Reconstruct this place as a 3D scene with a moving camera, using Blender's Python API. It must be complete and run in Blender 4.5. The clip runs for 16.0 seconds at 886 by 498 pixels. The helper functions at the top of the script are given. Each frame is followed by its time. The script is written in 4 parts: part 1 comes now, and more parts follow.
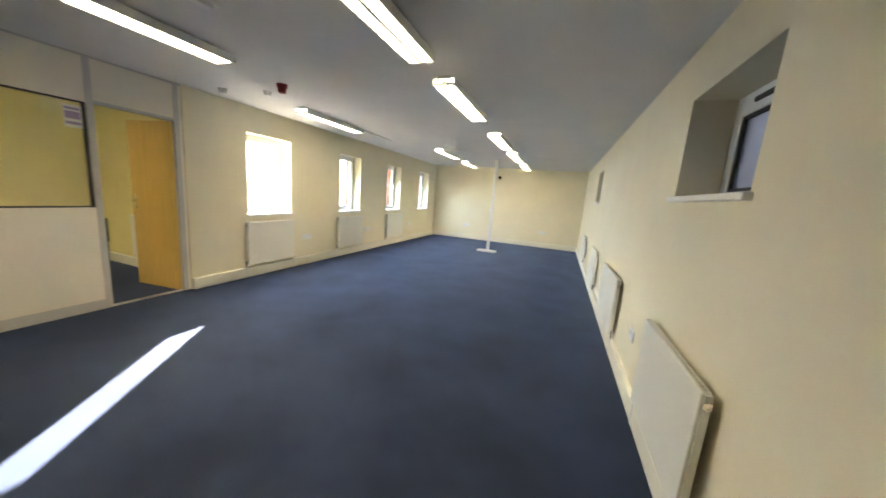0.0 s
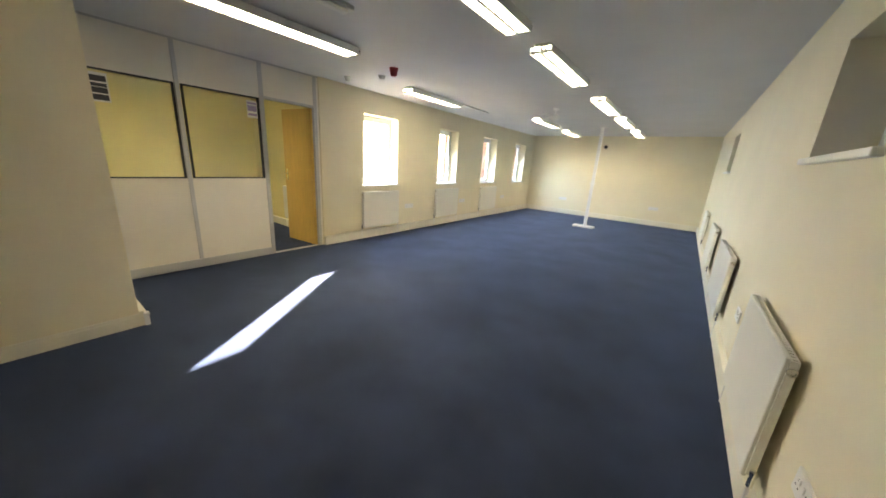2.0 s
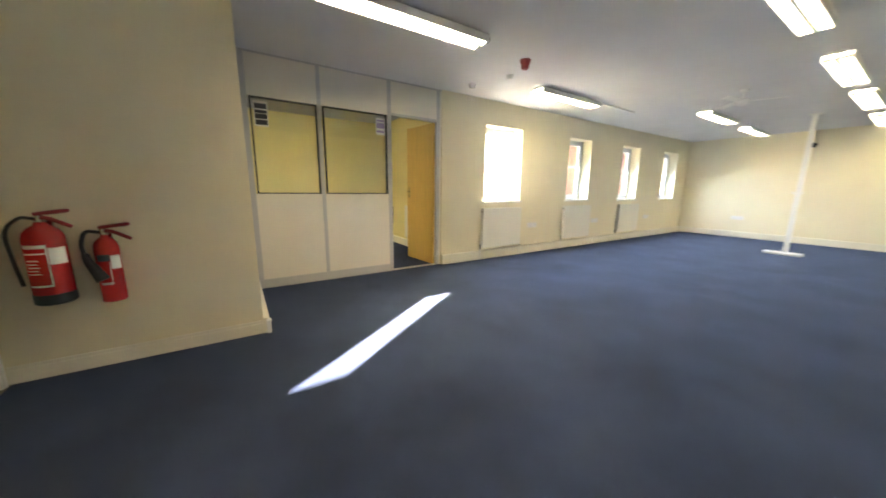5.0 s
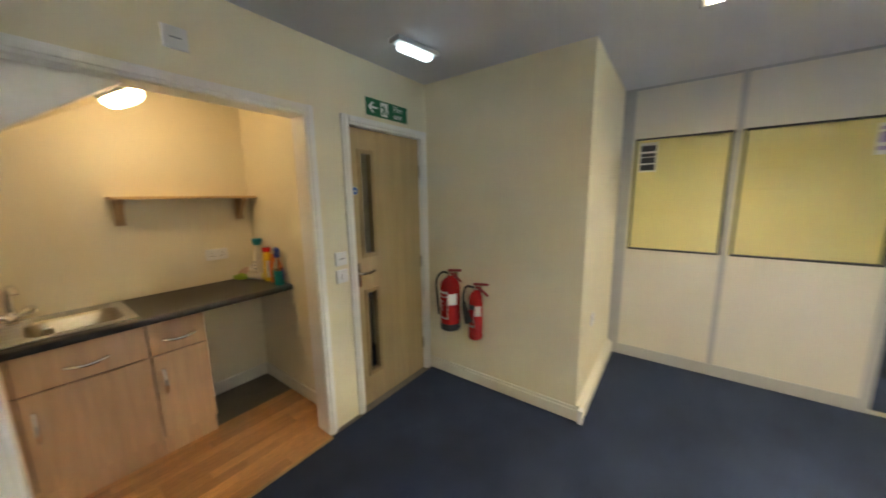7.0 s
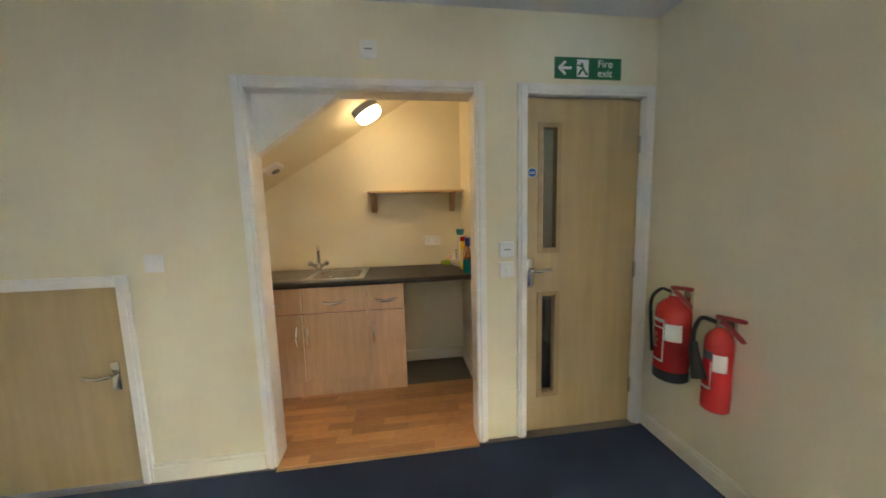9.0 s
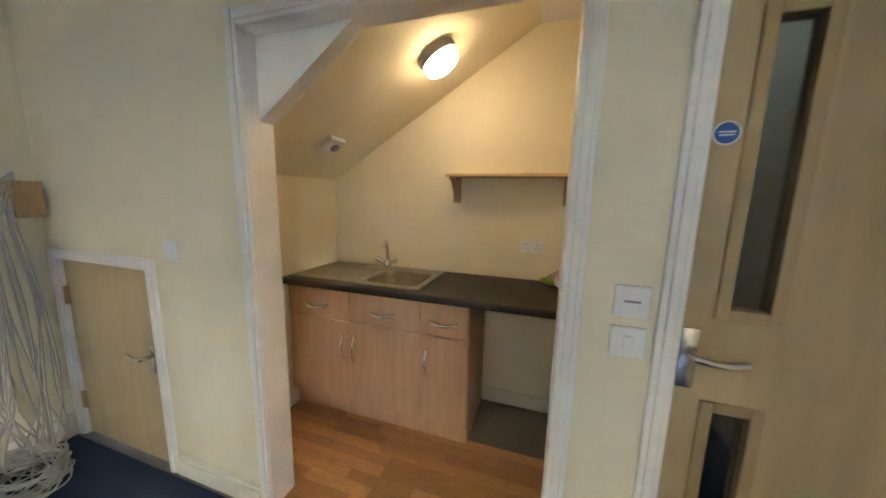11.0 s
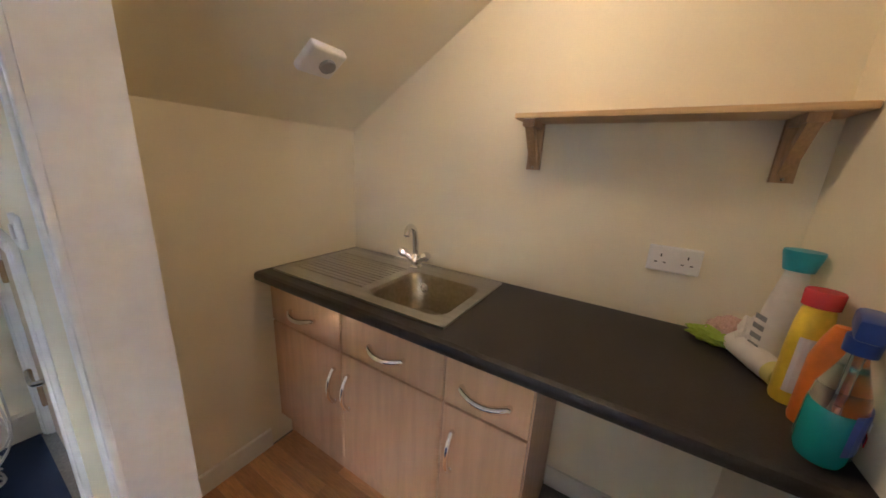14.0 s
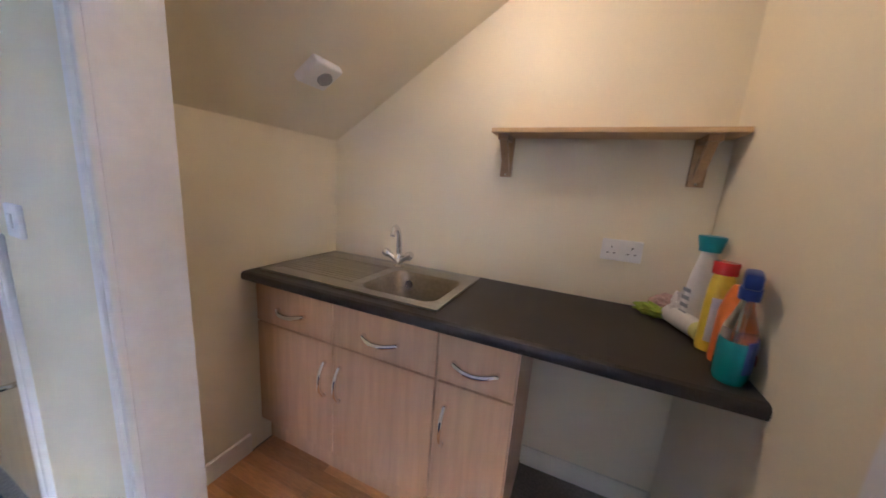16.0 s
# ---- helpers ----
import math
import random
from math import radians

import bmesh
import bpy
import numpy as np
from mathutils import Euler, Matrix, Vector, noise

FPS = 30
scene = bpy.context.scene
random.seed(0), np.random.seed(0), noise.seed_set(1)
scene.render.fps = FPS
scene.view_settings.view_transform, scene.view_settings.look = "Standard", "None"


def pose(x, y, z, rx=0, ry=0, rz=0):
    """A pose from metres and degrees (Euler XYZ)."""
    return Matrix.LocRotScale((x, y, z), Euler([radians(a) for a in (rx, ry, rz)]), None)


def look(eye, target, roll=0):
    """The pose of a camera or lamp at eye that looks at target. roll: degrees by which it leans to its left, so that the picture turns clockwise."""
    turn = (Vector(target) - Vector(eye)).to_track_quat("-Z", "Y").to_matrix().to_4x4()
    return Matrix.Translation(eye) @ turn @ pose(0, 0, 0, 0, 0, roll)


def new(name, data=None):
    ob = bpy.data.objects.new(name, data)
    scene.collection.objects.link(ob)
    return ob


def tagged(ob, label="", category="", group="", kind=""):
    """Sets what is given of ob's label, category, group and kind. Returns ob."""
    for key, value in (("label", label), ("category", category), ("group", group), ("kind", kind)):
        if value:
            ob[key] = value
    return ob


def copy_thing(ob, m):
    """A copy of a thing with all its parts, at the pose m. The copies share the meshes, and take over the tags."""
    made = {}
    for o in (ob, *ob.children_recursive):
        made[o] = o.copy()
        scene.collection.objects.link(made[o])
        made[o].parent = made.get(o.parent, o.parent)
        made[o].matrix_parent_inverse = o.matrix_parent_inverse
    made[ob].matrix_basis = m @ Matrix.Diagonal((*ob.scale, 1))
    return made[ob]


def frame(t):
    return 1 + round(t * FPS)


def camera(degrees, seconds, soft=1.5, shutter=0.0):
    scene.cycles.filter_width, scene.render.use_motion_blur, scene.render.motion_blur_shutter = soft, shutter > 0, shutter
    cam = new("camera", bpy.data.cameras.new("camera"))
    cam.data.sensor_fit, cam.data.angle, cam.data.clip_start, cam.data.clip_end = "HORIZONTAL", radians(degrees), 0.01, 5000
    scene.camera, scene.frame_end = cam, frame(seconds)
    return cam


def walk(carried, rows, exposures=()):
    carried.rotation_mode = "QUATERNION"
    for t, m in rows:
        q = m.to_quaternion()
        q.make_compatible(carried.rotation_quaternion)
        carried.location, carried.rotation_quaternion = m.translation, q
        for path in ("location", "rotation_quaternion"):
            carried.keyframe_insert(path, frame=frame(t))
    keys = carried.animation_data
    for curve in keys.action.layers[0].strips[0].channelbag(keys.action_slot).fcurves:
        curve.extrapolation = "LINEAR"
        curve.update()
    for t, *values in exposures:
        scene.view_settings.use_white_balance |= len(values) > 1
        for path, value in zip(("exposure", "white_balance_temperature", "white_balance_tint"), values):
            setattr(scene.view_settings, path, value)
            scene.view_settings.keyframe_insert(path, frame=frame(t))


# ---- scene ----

PATH = [
    (0, (3.001, 1.119, 1.431), (2.342, 2.976, 1.093), 4.6),
    (0.5, (3.054, 1.034, 1.418), (2.145, 2.782, 1.078), 4.2),
    (1, (3.123, 0.954, 1.409), (2.061, 2.601, 1.009), 3.8),
    (1.5, (3.159, 0.905, 1.405), (2.053, 2.504, 0.938), 3.7),
    (2, (3.169, 0.885, 1.390), (2.028, 2.440, 0.860), 3.7),
    (2.5, (3.144, 0.844, 1.392), (1.982, 2.369, 0.823), 3.6),
    (3, (3.151, 0.902, 1.383), (1.923, 2.369, 0.802), 3.4),
    (3.2, (3.146, 0.919, 1.377), (1.896, 2.370, 0.801), 3.4),
    (5.3, (2.625, 1.351, 1.106), (0.829, 2.184, 0.827), 0.5),
    (5.5, (2.645, 1.511, 1.151), (0.750, 2.097, 0.895), 0.1),
    (6, (2.437, 1.698, 1.298), (0.451, 1.688, 1.064), -0.2),
    (6.5, (2.256, 1.766, 1.440), (0.356, 1.212, 1.155), -0.1),
    (7, (2.089, 1.723, 1.548), (0.501, 0.552, 1.218), -0.9),
    (7.5, (1.871, 1.797, 1.451), (0.729, 0.169, 1.231), -2.3),
    (8, (1.741, 1.810, 1.428), (0.907, 0.001, 1.246), -2.3),
    (8.5, (1.594, 1.816, 1.412), (1.057, -0.102, 1.224), -2.0),
    (9, (1.465, 1.729, 1.376), (1.204, -0.241, 1.150), -1.5),
    (9.5, (1.351, 1.568, 1.385), (1.306, -0.421, 1.176), -1.0),
    (10, (1.198, 1.371, 1.436), (1.387, -0.605, 1.195), -0.1),
    (10.2, (1.137, 1.293, 1.456), (1.420, -0.679, 1.202), 0.2),
    (12.3, (1.091, 0.419, 1.351), (2.018, -1.303, 0.931), 2.4),
    (12.5, (1.136, 0.365, 1.363), (2.082, -1.346, 0.938), 2.5),
    (13, (1.250, 0.228, 1.394), (2.241, -1.453, 0.956), 2.7),
    (13.5, (1.315, 0.155, 1.395), (2.326, -1.511, 0.947), 2.9),
    (14, (1.329, 0.123, 1.388), (2.312, -1.543, 0.880), 3.2),
    (14.5, (1.335, 0.114, 1.382), (2.293, -1.552, 0.830), 3.3),
    (15, (1.343, 0.110, 1.360), (2.282, -1.571, 0.818), 3.6),
    (15.5, (1.342, 0.174, 1.376), (2.264, -1.516, 0.833), 3.7),
    (16, (1.350, 0.303, 1.331), (2.122, -1.501, 0.943), 4.2),
]
cam = camera(109.1, 16.0, soft=1.7, shutter=0.4)
walk(cam, [(t, look(eye, target, roll)) for t, eye, target, roll in PATH],
     exposures=[(0.0, 4.55, 6800, 12), (3.2, 4.65, 6900, 13), (5.3, 4.85, 6800, 13), (8.0, 5.0, 6350, 12), (10.2, 5.05, 6000, 12), (12.3, 4.92, 5600, 19), (14.0, 5.08, 5300, 24), (16.0, 5.12, 4850, 29)])

# ---- world, sun ----
SUN = Vector((0.56 * 0.9085, -0.829 * 0.9085, -0.418))      # the way the sunlight travels
world = bpy.data.worlds.new("sky")
scene.world = world
world.use_nodes = True
wn = world.node_tree
sky = wn.nodes.new("ShaderNodeTexSky")
sky.sky_type = "NISHITA"
sky.sun_disc = False
sky.sun_elevation = radians(24.7)
sky.sun_rotation = math.atan2(-SUN.x, -SUN.y)
wn.nodes["Background"].inputs["Strength"].default_value = 0.05
wn.links.new(sky.outputs[0], wn.nodes["Background"].inputs["Color"])
sun_data = bpy.data.lights.new("sun", "SUN")
sun_data.energy = 5.0
sun_data.angle = radians(0.5)
sun_data.color = (1.0, 0.95, 0.86)
sun = new("sun", sun_data)
sun.matrix_world = look((-6, 12, 8), Vector((-6, 12, 8)) + SUN)
TUBE = 2.9          # strength of the fluorescent tubes
DAY = 1.5          # watts of sky light at each west window
BULB = 1.3         # strength of the kitchen bulkhead


# ---- materials ----
def material(name, colour, rough=0.6, metal=0.0, bump=0.0, scale=60.0, vary=0.08, stain=0.06, stretch=(1, 1, 1), spec=0.5, island=0.0):
    """Principled paint or solid with grain at two scales and a fine relief."""
    m = bpy.data.materials.new(name)
    m.use_nodes = True
    nt = m.node_tree
    b = nt.nodes["Principled BSDF"]
    b.inputs["Roughness"].default_value = rough
    b.inputs["Metallic"].default_value = metal
    b.inputs["Specular IOR Level"].default_value = spec
    co = nt.nodes.new("ShaderNodeTexCoord")
    mp = nt.nodes.new("ShaderNodeMapping")
    mp.inputs["Scale"].default_value = stretch
    nt.links.new(co.outputs["Object"], mp.inputs[0])
    fine, broad = nt.nodes.new("ShaderNodeTexNoise"), nt.nodes.new("ShaderNodeTexNoise")
    fine.inputs["Scale"].default_value, fine.inputs["Detail"].default_value = scale, 4
    broad.inputs["Scale"].default_value, broad.inputs["Detail"].default_value = 1.7, 5
    for n in (fine, broad):
        nt.links.new(mp.outputs[0], n.inputs["Vector"])
    mixes = []
    for n, amount in ((fine, vary), (broad, stain)):
        r = nt.nodes.new("ShaderNodeMapRange")
        r.inputs["From Min"].default_value, r.inputs["From Max"].default_value = 0.3, 0.7
        r.inputs["To Min"].default_value, r.inputs["To Max"].default_value = 1 - amount, 1 + amount
        nt.links.new(n.outputs["Fac"], r.inputs["Value"])
        mixes.append(r)
    mul = nt.nodes.new("ShaderNodeMath")
    mul.operation = "MULTIPLY"
    nt.links.new(mixes[0].outputs[0], mul.inputs[0])
    nt.links.new(mixes[1].outputs[0], mul.inputs[1])
    last = mul
    if island:
        info = nt.nodes.new("ShaderNodeObjectInfo")
        r = nt.nodes.new("ShaderNodeMapRange")
        r.inputs["To Min"].default_value, r.inputs["To Max"].default_value = 1 - island, 1 + island
        nt.links.new(info.outputs["Random"], r.inputs["Value"])
        last = nt.nodes.new("ShaderNodeMath")
        last.operation = "MULTIPLY"
        nt.links.new(mul.outputs[0], last.inputs[0])
        nt.links.new(r.outputs[0], last.inputs[1])
    tint = nt.nodes.new("ShaderNodeVectorMath")
    tint.operation = "SCALE"
    tint.inputs[0].default_value = colour
    nt.links.new(last.outputs[0], tint.inputs["Scale"])
    nt.links.new(tint.outputs[0], b.inputs["Base Color"])
    if bump:
        bp = nt.nodes.new("ShaderNodeBump")
        bp.inputs["Strength"].default_value, bp.inputs["Distance"].default_value = bump, 0.004
        nt.links.new(fine.outputs["Fac"], bp.inputs["Height"])
        nt.links.new(bp.outputs[0], b.inputs["Normal"])
    return m


def glow(name, colour, strength):
    m = bpy.data.materials.new(name)
    m.use_nodes = True
    b = m.node_tree.nodes["Principled BSDF"]
    b.inputs["Base Color"].default_value = (0.9, 0.9, 0.88, 1)
    b.inputs["Emission Color"].default_value = (*colour, 1)
    b.inputs["Emission Strength"].default_value = strength
    return m


def glassy(name, colour, rough=0.0, alpha=1.0):
    m = bpy.data.materials.new(name)
    m.use_nodes = True
    b = m.node_tree.nodes["Principled BSDF"]
    b.inputs["Base Color"].default_value = (*colour, 1)
    b.inputs["Roughness"].default_value = rough
    b.inputs["Transmission Weight"].default_value = 1.0
    b.inputs["IOR"].default_value = 1.45
    return m


WALL = material("cream_wall_paint", (0.80, 0.732, 0.55), 0.7, bump=0.12, scale=180, vary=0.015, stain=0.03)
# office walls: yellower than the cream of the main room
YELLOW_WALL = material("yellow_office_wall", (0.82, 0.72, 0.34), 0.7, bump=0.12, scale=180, vary=0.015, stain=0.03)
PANEL = material("partition_panel", (0.78, 0.73, 0.64), 0.5, bump=0.04, scale=200, vary=0.015, stain=0.02)
PROFILE = material("grey_partition_profile", (0.52, 0.51, 0.50), 0.45, vary=0.02, stain=0.03)
CEIL = material("white_ceiling_paint", (0.74, 0.73, 0.74), 0.85, bump=0.1, scale=150, vary=0.015, stain=0.03)
GLOSS = material("white_gloss_paint", (0.82, 0.80, 0.76), 0.3, bump=0.01, scale=40, vary=0.02, stain=0.04)
SKIRT = material("cream_gloss_skirting", (0.80, 0.76, 0.64), 0.35, bump=0.05, scale=40, vary=0.02, stain=0.06)
UPVC = material("white_upvc", (0.82, 0.83, 0.84), 0.3, vary=0.01, stain=0.02)
RAD = material("white_radiator_enamel", (0.80, 0.78, 0.70), 0.3, vary=0.01, stain=0.03)
PLASTIC = material("white_plastic", (0.80, 0.79, 0.77), 0.35, vary=0.01, stain=0.02)
BLACK = material("black_rubber", (0.015, 0.015, 0.018), 0.5, vary=0.1)
ALU = material("aluminium", (0.75, 0.75, 0.74), 0.3, 1.0, vary=0.05)
CHROME = material("chrome", (0.8, 0.8, 0.8), 0.08, 1.0, vary=0.01)
# bowl steel: brown stain, plus the shade inside the bowl as darker colour
BOWL = material("shaded_stained_steel", (0.33, 0.29, 0.23), 0.3, 1.0, bump=0.05, scale=60, vary=0.1, stain=0.25)
STEEL = material("brushed_steel", (0.46, 0.44, 0.40), 0.34, 1.0, bump=0.08, scale=120, vary=0.06, stain=0.12, stretch=(1, 18, 18))
NICKEL = material("satin_nickel", (0.62, 0.60, 0.56), 0.22, 1.0, vary=0.04)
CARPET = material("navy_carpet", (0.023, 0.032, 0.068), 0.95, bump=0.9, scale=420, vary=0.5, stain=0.38, spec=0.2)
CARPET.node_tree.nodes["Principled BSDF"].inputs["Sheen Weight"].default_value = 0.18
CARPET.node_tree.nodes["Principled BSDF"].inputs["Sheen Tint"].default_value = (0.35, 0.5, 0.8, 1)
LAMINATE = material("beech_laminate_plank", (0.55, 0.28, 0.115), 0.35, bump=0.05, scale=22, vary=0.16, stain=0.08, stretch=(1, 9, 9), island=0.22)
DUST = material("dusty_screed", (0.22, 0.19, 0.15), 0.9, bump=0.4, scale=90, vary=0.2, stain=0.2)
BEECH = material("beech_cabinet_foil", (0.54, 0.335, 0.19), 0.42, bump=0.02, scale=7, vary=0.08, stain=0.06, stretch=(7, 7, 0.5))
GAP_SHADE = material("cabinet_gap_shade", (0.10, 0.06, 0.04), 0.6)
MAPLE = material("maple_door_veneer", (0.49, 0.36, 0.19), 0.4, bump=0.015, scale=5, vary=0.05, stain=0.08, stretch=(6, 6, 0.5))
MAPLE_BEAD = material("maple_bead", (0.40, 0.28, 0.14), 0.4, bump=0.02, scale=9, vary=0.06, stretch=(6, 6, 0.5))
YELLOW_DOOR = material("yellow_beech_door_veneer", (0.62, 0.40, 0.11), 0.4, bump=0.03, scale=9, vary=0.06, stain=0.05, stretch=(6, 6, 0.5))
PINE = material("pine_shelf", (0.62, 0.43, 0.21), 0.45, bump=0.04, scale=16, vary=0.12, stain=0.08, stretch=(0.7, 8, 8))
BRACKET = material("pine_bracket", (0.42, 0.27, 0.14), 0.5, bump=0.04, scale=20, vary=0.15, stain=0.1, stretch=(8, 8, 0.8))
WORKTOP = material("dark_laminate_worktop", (0.026, 0.021, 0.020), 0.38, bump=0.12, scale=260, vary=0.25, stain=0.15)
RED = material("red_enamel", (0.50, 0.022, 0.022), 0.25, vary=0.02, stain=0.05)
RED_PLASTIC = material("red_plastic", (0.28, 0.02, 0.025), 0.4, vary=0.03)
PAPER = material("white_paper", (0.82, 0.81, 0.78), 0.8, vary=0.02)
INK = material("grey_print", (0.28, 0.29, 0.30), 0.8)
DARKINK = material("dark_print", (0.06, 0.06, 0.07), 0.8)
PINKINK = material("violet_print", (0.42, 0.34, 0.55), 0.8)
GREEN = material("green_sign", (0.008, 0.14, 0.055), 0.4, vary=0.02)
BLUE = material("blue_sign", (0.02, 0.10, 0.38), 0.4)
BRICK = material("red_brick", (0.34, 0.16, 0.11), 0.9, bump=0.3, scale=30, vary=0.12, stain=0.2)
MORTAR = material("mortar", (0.42, 0.37, 0.32), 0.95, bump=0.2, scale=60, vary=0.1)
CONCRETE = material("yard_tarmac", (0.12, 0.12, 0.12), 0.9, bump=0.4, scale=80, vary=0.2, stain=0.2)
CABLE = material("grey_cable_sheath", (0.48, 0.46, 0.41), 0.5, vary=0.05)
GLASS = glassy("clear_glass", (0.97, 0.98, 0.98))
FROST = glassy("frosted_glass", (0.22, 0.30, 0.50), 0.5)
LIQUID = material("teal_cleaner", (0.02, 0.36, 0.38), 0.12, vary=0.02)
LIQUID.node_tree.nodes["Principled BSDF"].inputs["Transmission Weight"].default_value = 0.25
CLEARP = glassy("clear_plastic", (0.85, 0.92, 0.92), 0.05)
TUBE_GLOW = glow("fluorescent_tube", (1.0, 0.86, 0.56), TUBE)
BULB_GLOW = glow("bulkhead_diffuser", (1.0, 0.71, 0.36), BULB)
EXIT_GLOW = glow("emergency_diffuser", (0.75, 0.95, 1.0), 0.16)
REFLECT = material("louvre_reflector", (0.85, 0.85, 0.83), 0.25, 0.6, vary=0.02)
TEAL = material("teal_plastic", (0.02, 0.26, 0.36), 0.35)
YELLOW = material("yellow_plastic", (0.80, 0.58, 0.02), 0.35)
ORANGE = material("orange_plastic", (0.75, 0.20, 0.02), 0.35)
ROYAL = material("blue_plastic", (0.02, 0.06, 0.35), 0.3)
LIME = material("lime_cloth", (0.34, 0.46, 0.05), 0.9, bump=0.3, scale=300, vary=0.1)
PINK = material("pink_cloth", (0.62, 0.42, 0.36), 0.9, bump=0.3, scale=200, vary=0.15)
POLY = material("white_polythene", (0.78, 0.75, 0.70), 0.45, bump=0.2, scale=30, vary=0.05)
LEMON = material("lemon_roll", (0.72, 0.68, 0.22), 0.6, vary=0.06)


# ---- mesh tools ----
def box(bm, a, b, turn=None):
    """A box between two corners; turn: a matrix applied to it."""
    (x0, y0, z0), (x1, y1, z1) = a, b
    v = [bm.verts.new(p) for p in ((x0, y0, z0), (x1, y0, z0), (x1, y1, z0), (x0, y1, z0), (x0, y0, z1), (x1, y0, z1), (x1, y1, z1), (x0, y1, z1))]
    f = [bm.faces.new([v[i] for i in q]) for q in ((3, 2, 1, 0), (4, 5, 6, 7), (0, 1, 5, 4), (1, 2, 6, 5), (2, 3, 7, 6), (3, 0, 4, 7))]
    if turn:
        bmesh.ops.transform(bm, matrix=turn, verts=v)
    return f


def soft_box(bm, a, b, r=0.004, seg=2):
    """A box with rounded edges."""
    t = bmesh.new()
    box(t, tuple(map(min, a, b)), tuple(map(max, a, b)))
    bmesh.ops.bevel(t, geom=t.edges[:], offset=r, segments=seg, profile=0.5, affect="EDGES")
    merge(bm, t)


def merge(bm, other, m=None):
    me = bpy.data.meshes.new("tmp")
    other.to_mesh(me)
    if m is not None:
        me.transform(m)
    bm.from_mesh(me)
    bpy.data.meshes.remove(me)
    other.free()


def lathe(bm, profile, seg=20, at=(0, 0, 0), scale=(1, 1)):
    """Turns a profile of (radius, height) round a vertical axis; ends are closed."""
    rings = []
    for r, z in profile:
        rings.append([bm.verts.new((at[0] + scale[0] * r * math.cos(2 * math.pi * i / seg), at[1] + scale[1] * r * math.sin(2 * math.pi * i / seg), at[2] + z)) for i in range(seg)])
    for p, q in zip(rings, rings[1:]):
        for i in range(seg):
            bm.faces.new((p[i], p[(i + 1) % seg], q[(i + 1) % seg], q[i]))
    bm.faces.new(rings[0][::-1])
    bm.faces.new(rings[-1])


def tube(bm, pts, r, seg=8):
    """A round bar along a line of points."""
    pts = [Vector(p) for p in pts]
    rings, side = [], None
    for i, p in enumerate(pts):
        d = (pts[min(i + 1, len(pts) - 1)] - pts[max(i - 1, 0)]).normalized()
        if side is None:
            side = d.orthogonal().normalized()
        side = (side - d * side.dot(d)).normalized()
        up = d.cross(side)
        rr = r[i] if isinstance(r, (list, tuple)) else r
        rings.append([bm.verts.new(p + rr * (math.cos(2 * math.pi * k / seg) * side + math.sin(2 * math.pi * k / seg) * up)) for k in range(seg)])
    for a, b in zip(rings, rings[1:]):
        for k in range(seg):
            bm.faces.new((a[k], a[(k + 1) % seg], b[(k + 1) % seg], b[k]))
    bm.faces.new(rings[0][::-1])
    bm.faces.new(rings[-1])


def bend(points, n=6):
    """A smooth line through points."""
    pts = [Vector(p) for p in points]
    ext = [2 * pts[0] - pts[1], *pts, 2 * pts[-1] - pts[-2]]
    out = []
    for i in range(1, len(ext) - 2):
        a, b, c, d = ext[i - 1:i + 3]
        for k in range(n):
            t = k / n
            out.append(0.5 * (2 * b + (c - a) * t + (2 * a - 5 * b + 4 * c - d) * t * t + (3 * b - a - 3 * c + d) * t ** 3))
    return [*out, pts[-1]]


def thing(name, m, label, category, group="", kind=""):
    ob = new(name)
    ob.empty_display_size = 0.1
    ob.matrix_world = m
    return tagged(ob, label, category, group, kind)


def part(name, bm, mat, parent=None, label="", smooth=False, kind=""):
    me = bpy.data.meshes.new(name)
    bmesh.ops.recalc_face_normals(bm, faces=bm.faces[:])
    bm.to_mesh(me)
    bm.free()
    me.materials.append(mat)
    if smooth:
        me.shade_smooth()
        me.set_sharp_from_angle(angle=radians(40))
    ob = new(name, me)
    if parent:
        ob.parent = parent
    return tagged(ob, label, kind=kind)


def boxes(*pairs, r=0.0):
    bm = bmesh.new()
    for a, b in pairs:
        soft_box(bm, a, b, r) if r else box(bm, a, b)
    return bm


def structure(name, bm, mat, label, category, m=None):
    ob = part(name, bm, mat)
    if m is not None:
        ob.matrix_world = m
    return tagged(ob, label, category, kind="structure")


def lettering(name, text, size, mat, parent, m, depth=0.001):
    """Raised letters as a mesh."""
    cu = bpy.data.curves.new(name, "FONT")
    cu.body, cu.size, cu.extrude, cu.align_x, cu.align_y = text, size, depth, "CENTER", "CENTER"
    cu.space_line = 0.85
    tmp = new(name, cu)
    me = bpy.data.meshes.new_from_object(tmp.evaluated_get(bpy.context.evaluated_depsgraph_get()))
    bpy.data.objects.remove(tmp)
    me.materials.clear()
    me.materials.append(mat)
    ob = new(name, me)
    ob.parent = parent
    ob.matrix_local = m
    return ob


# ---- the plan ----
H = 2.435                    # ceiling
XL, XP = -1.24, -1.26       # window wall, partition
Y_FAR = 11.73
Y_RET = 1.28                # front of the return wall beside the extinguishers
XR = -0.03                  # face of the return wall
XE = 3.675                  # face of the long wall
RIGHT = pose(XE, 0, 0)     # frame of the long wall: x out of the room, y along it
SILL_L, HEAD_L = 0.93, 2.08
WIN_L = [(4.48, 5.27), (6.52, 7.22), (8.38, 9.12), (10.32, 11.08)]
WIN_R = [(2.68, 3.54), (7.7, 8.45)]
KL, KR, KB = 0.908, 2.66, -1.138      # kitchenette side and back walls
SILL_R, HEAD_R = 1.53, 2.11


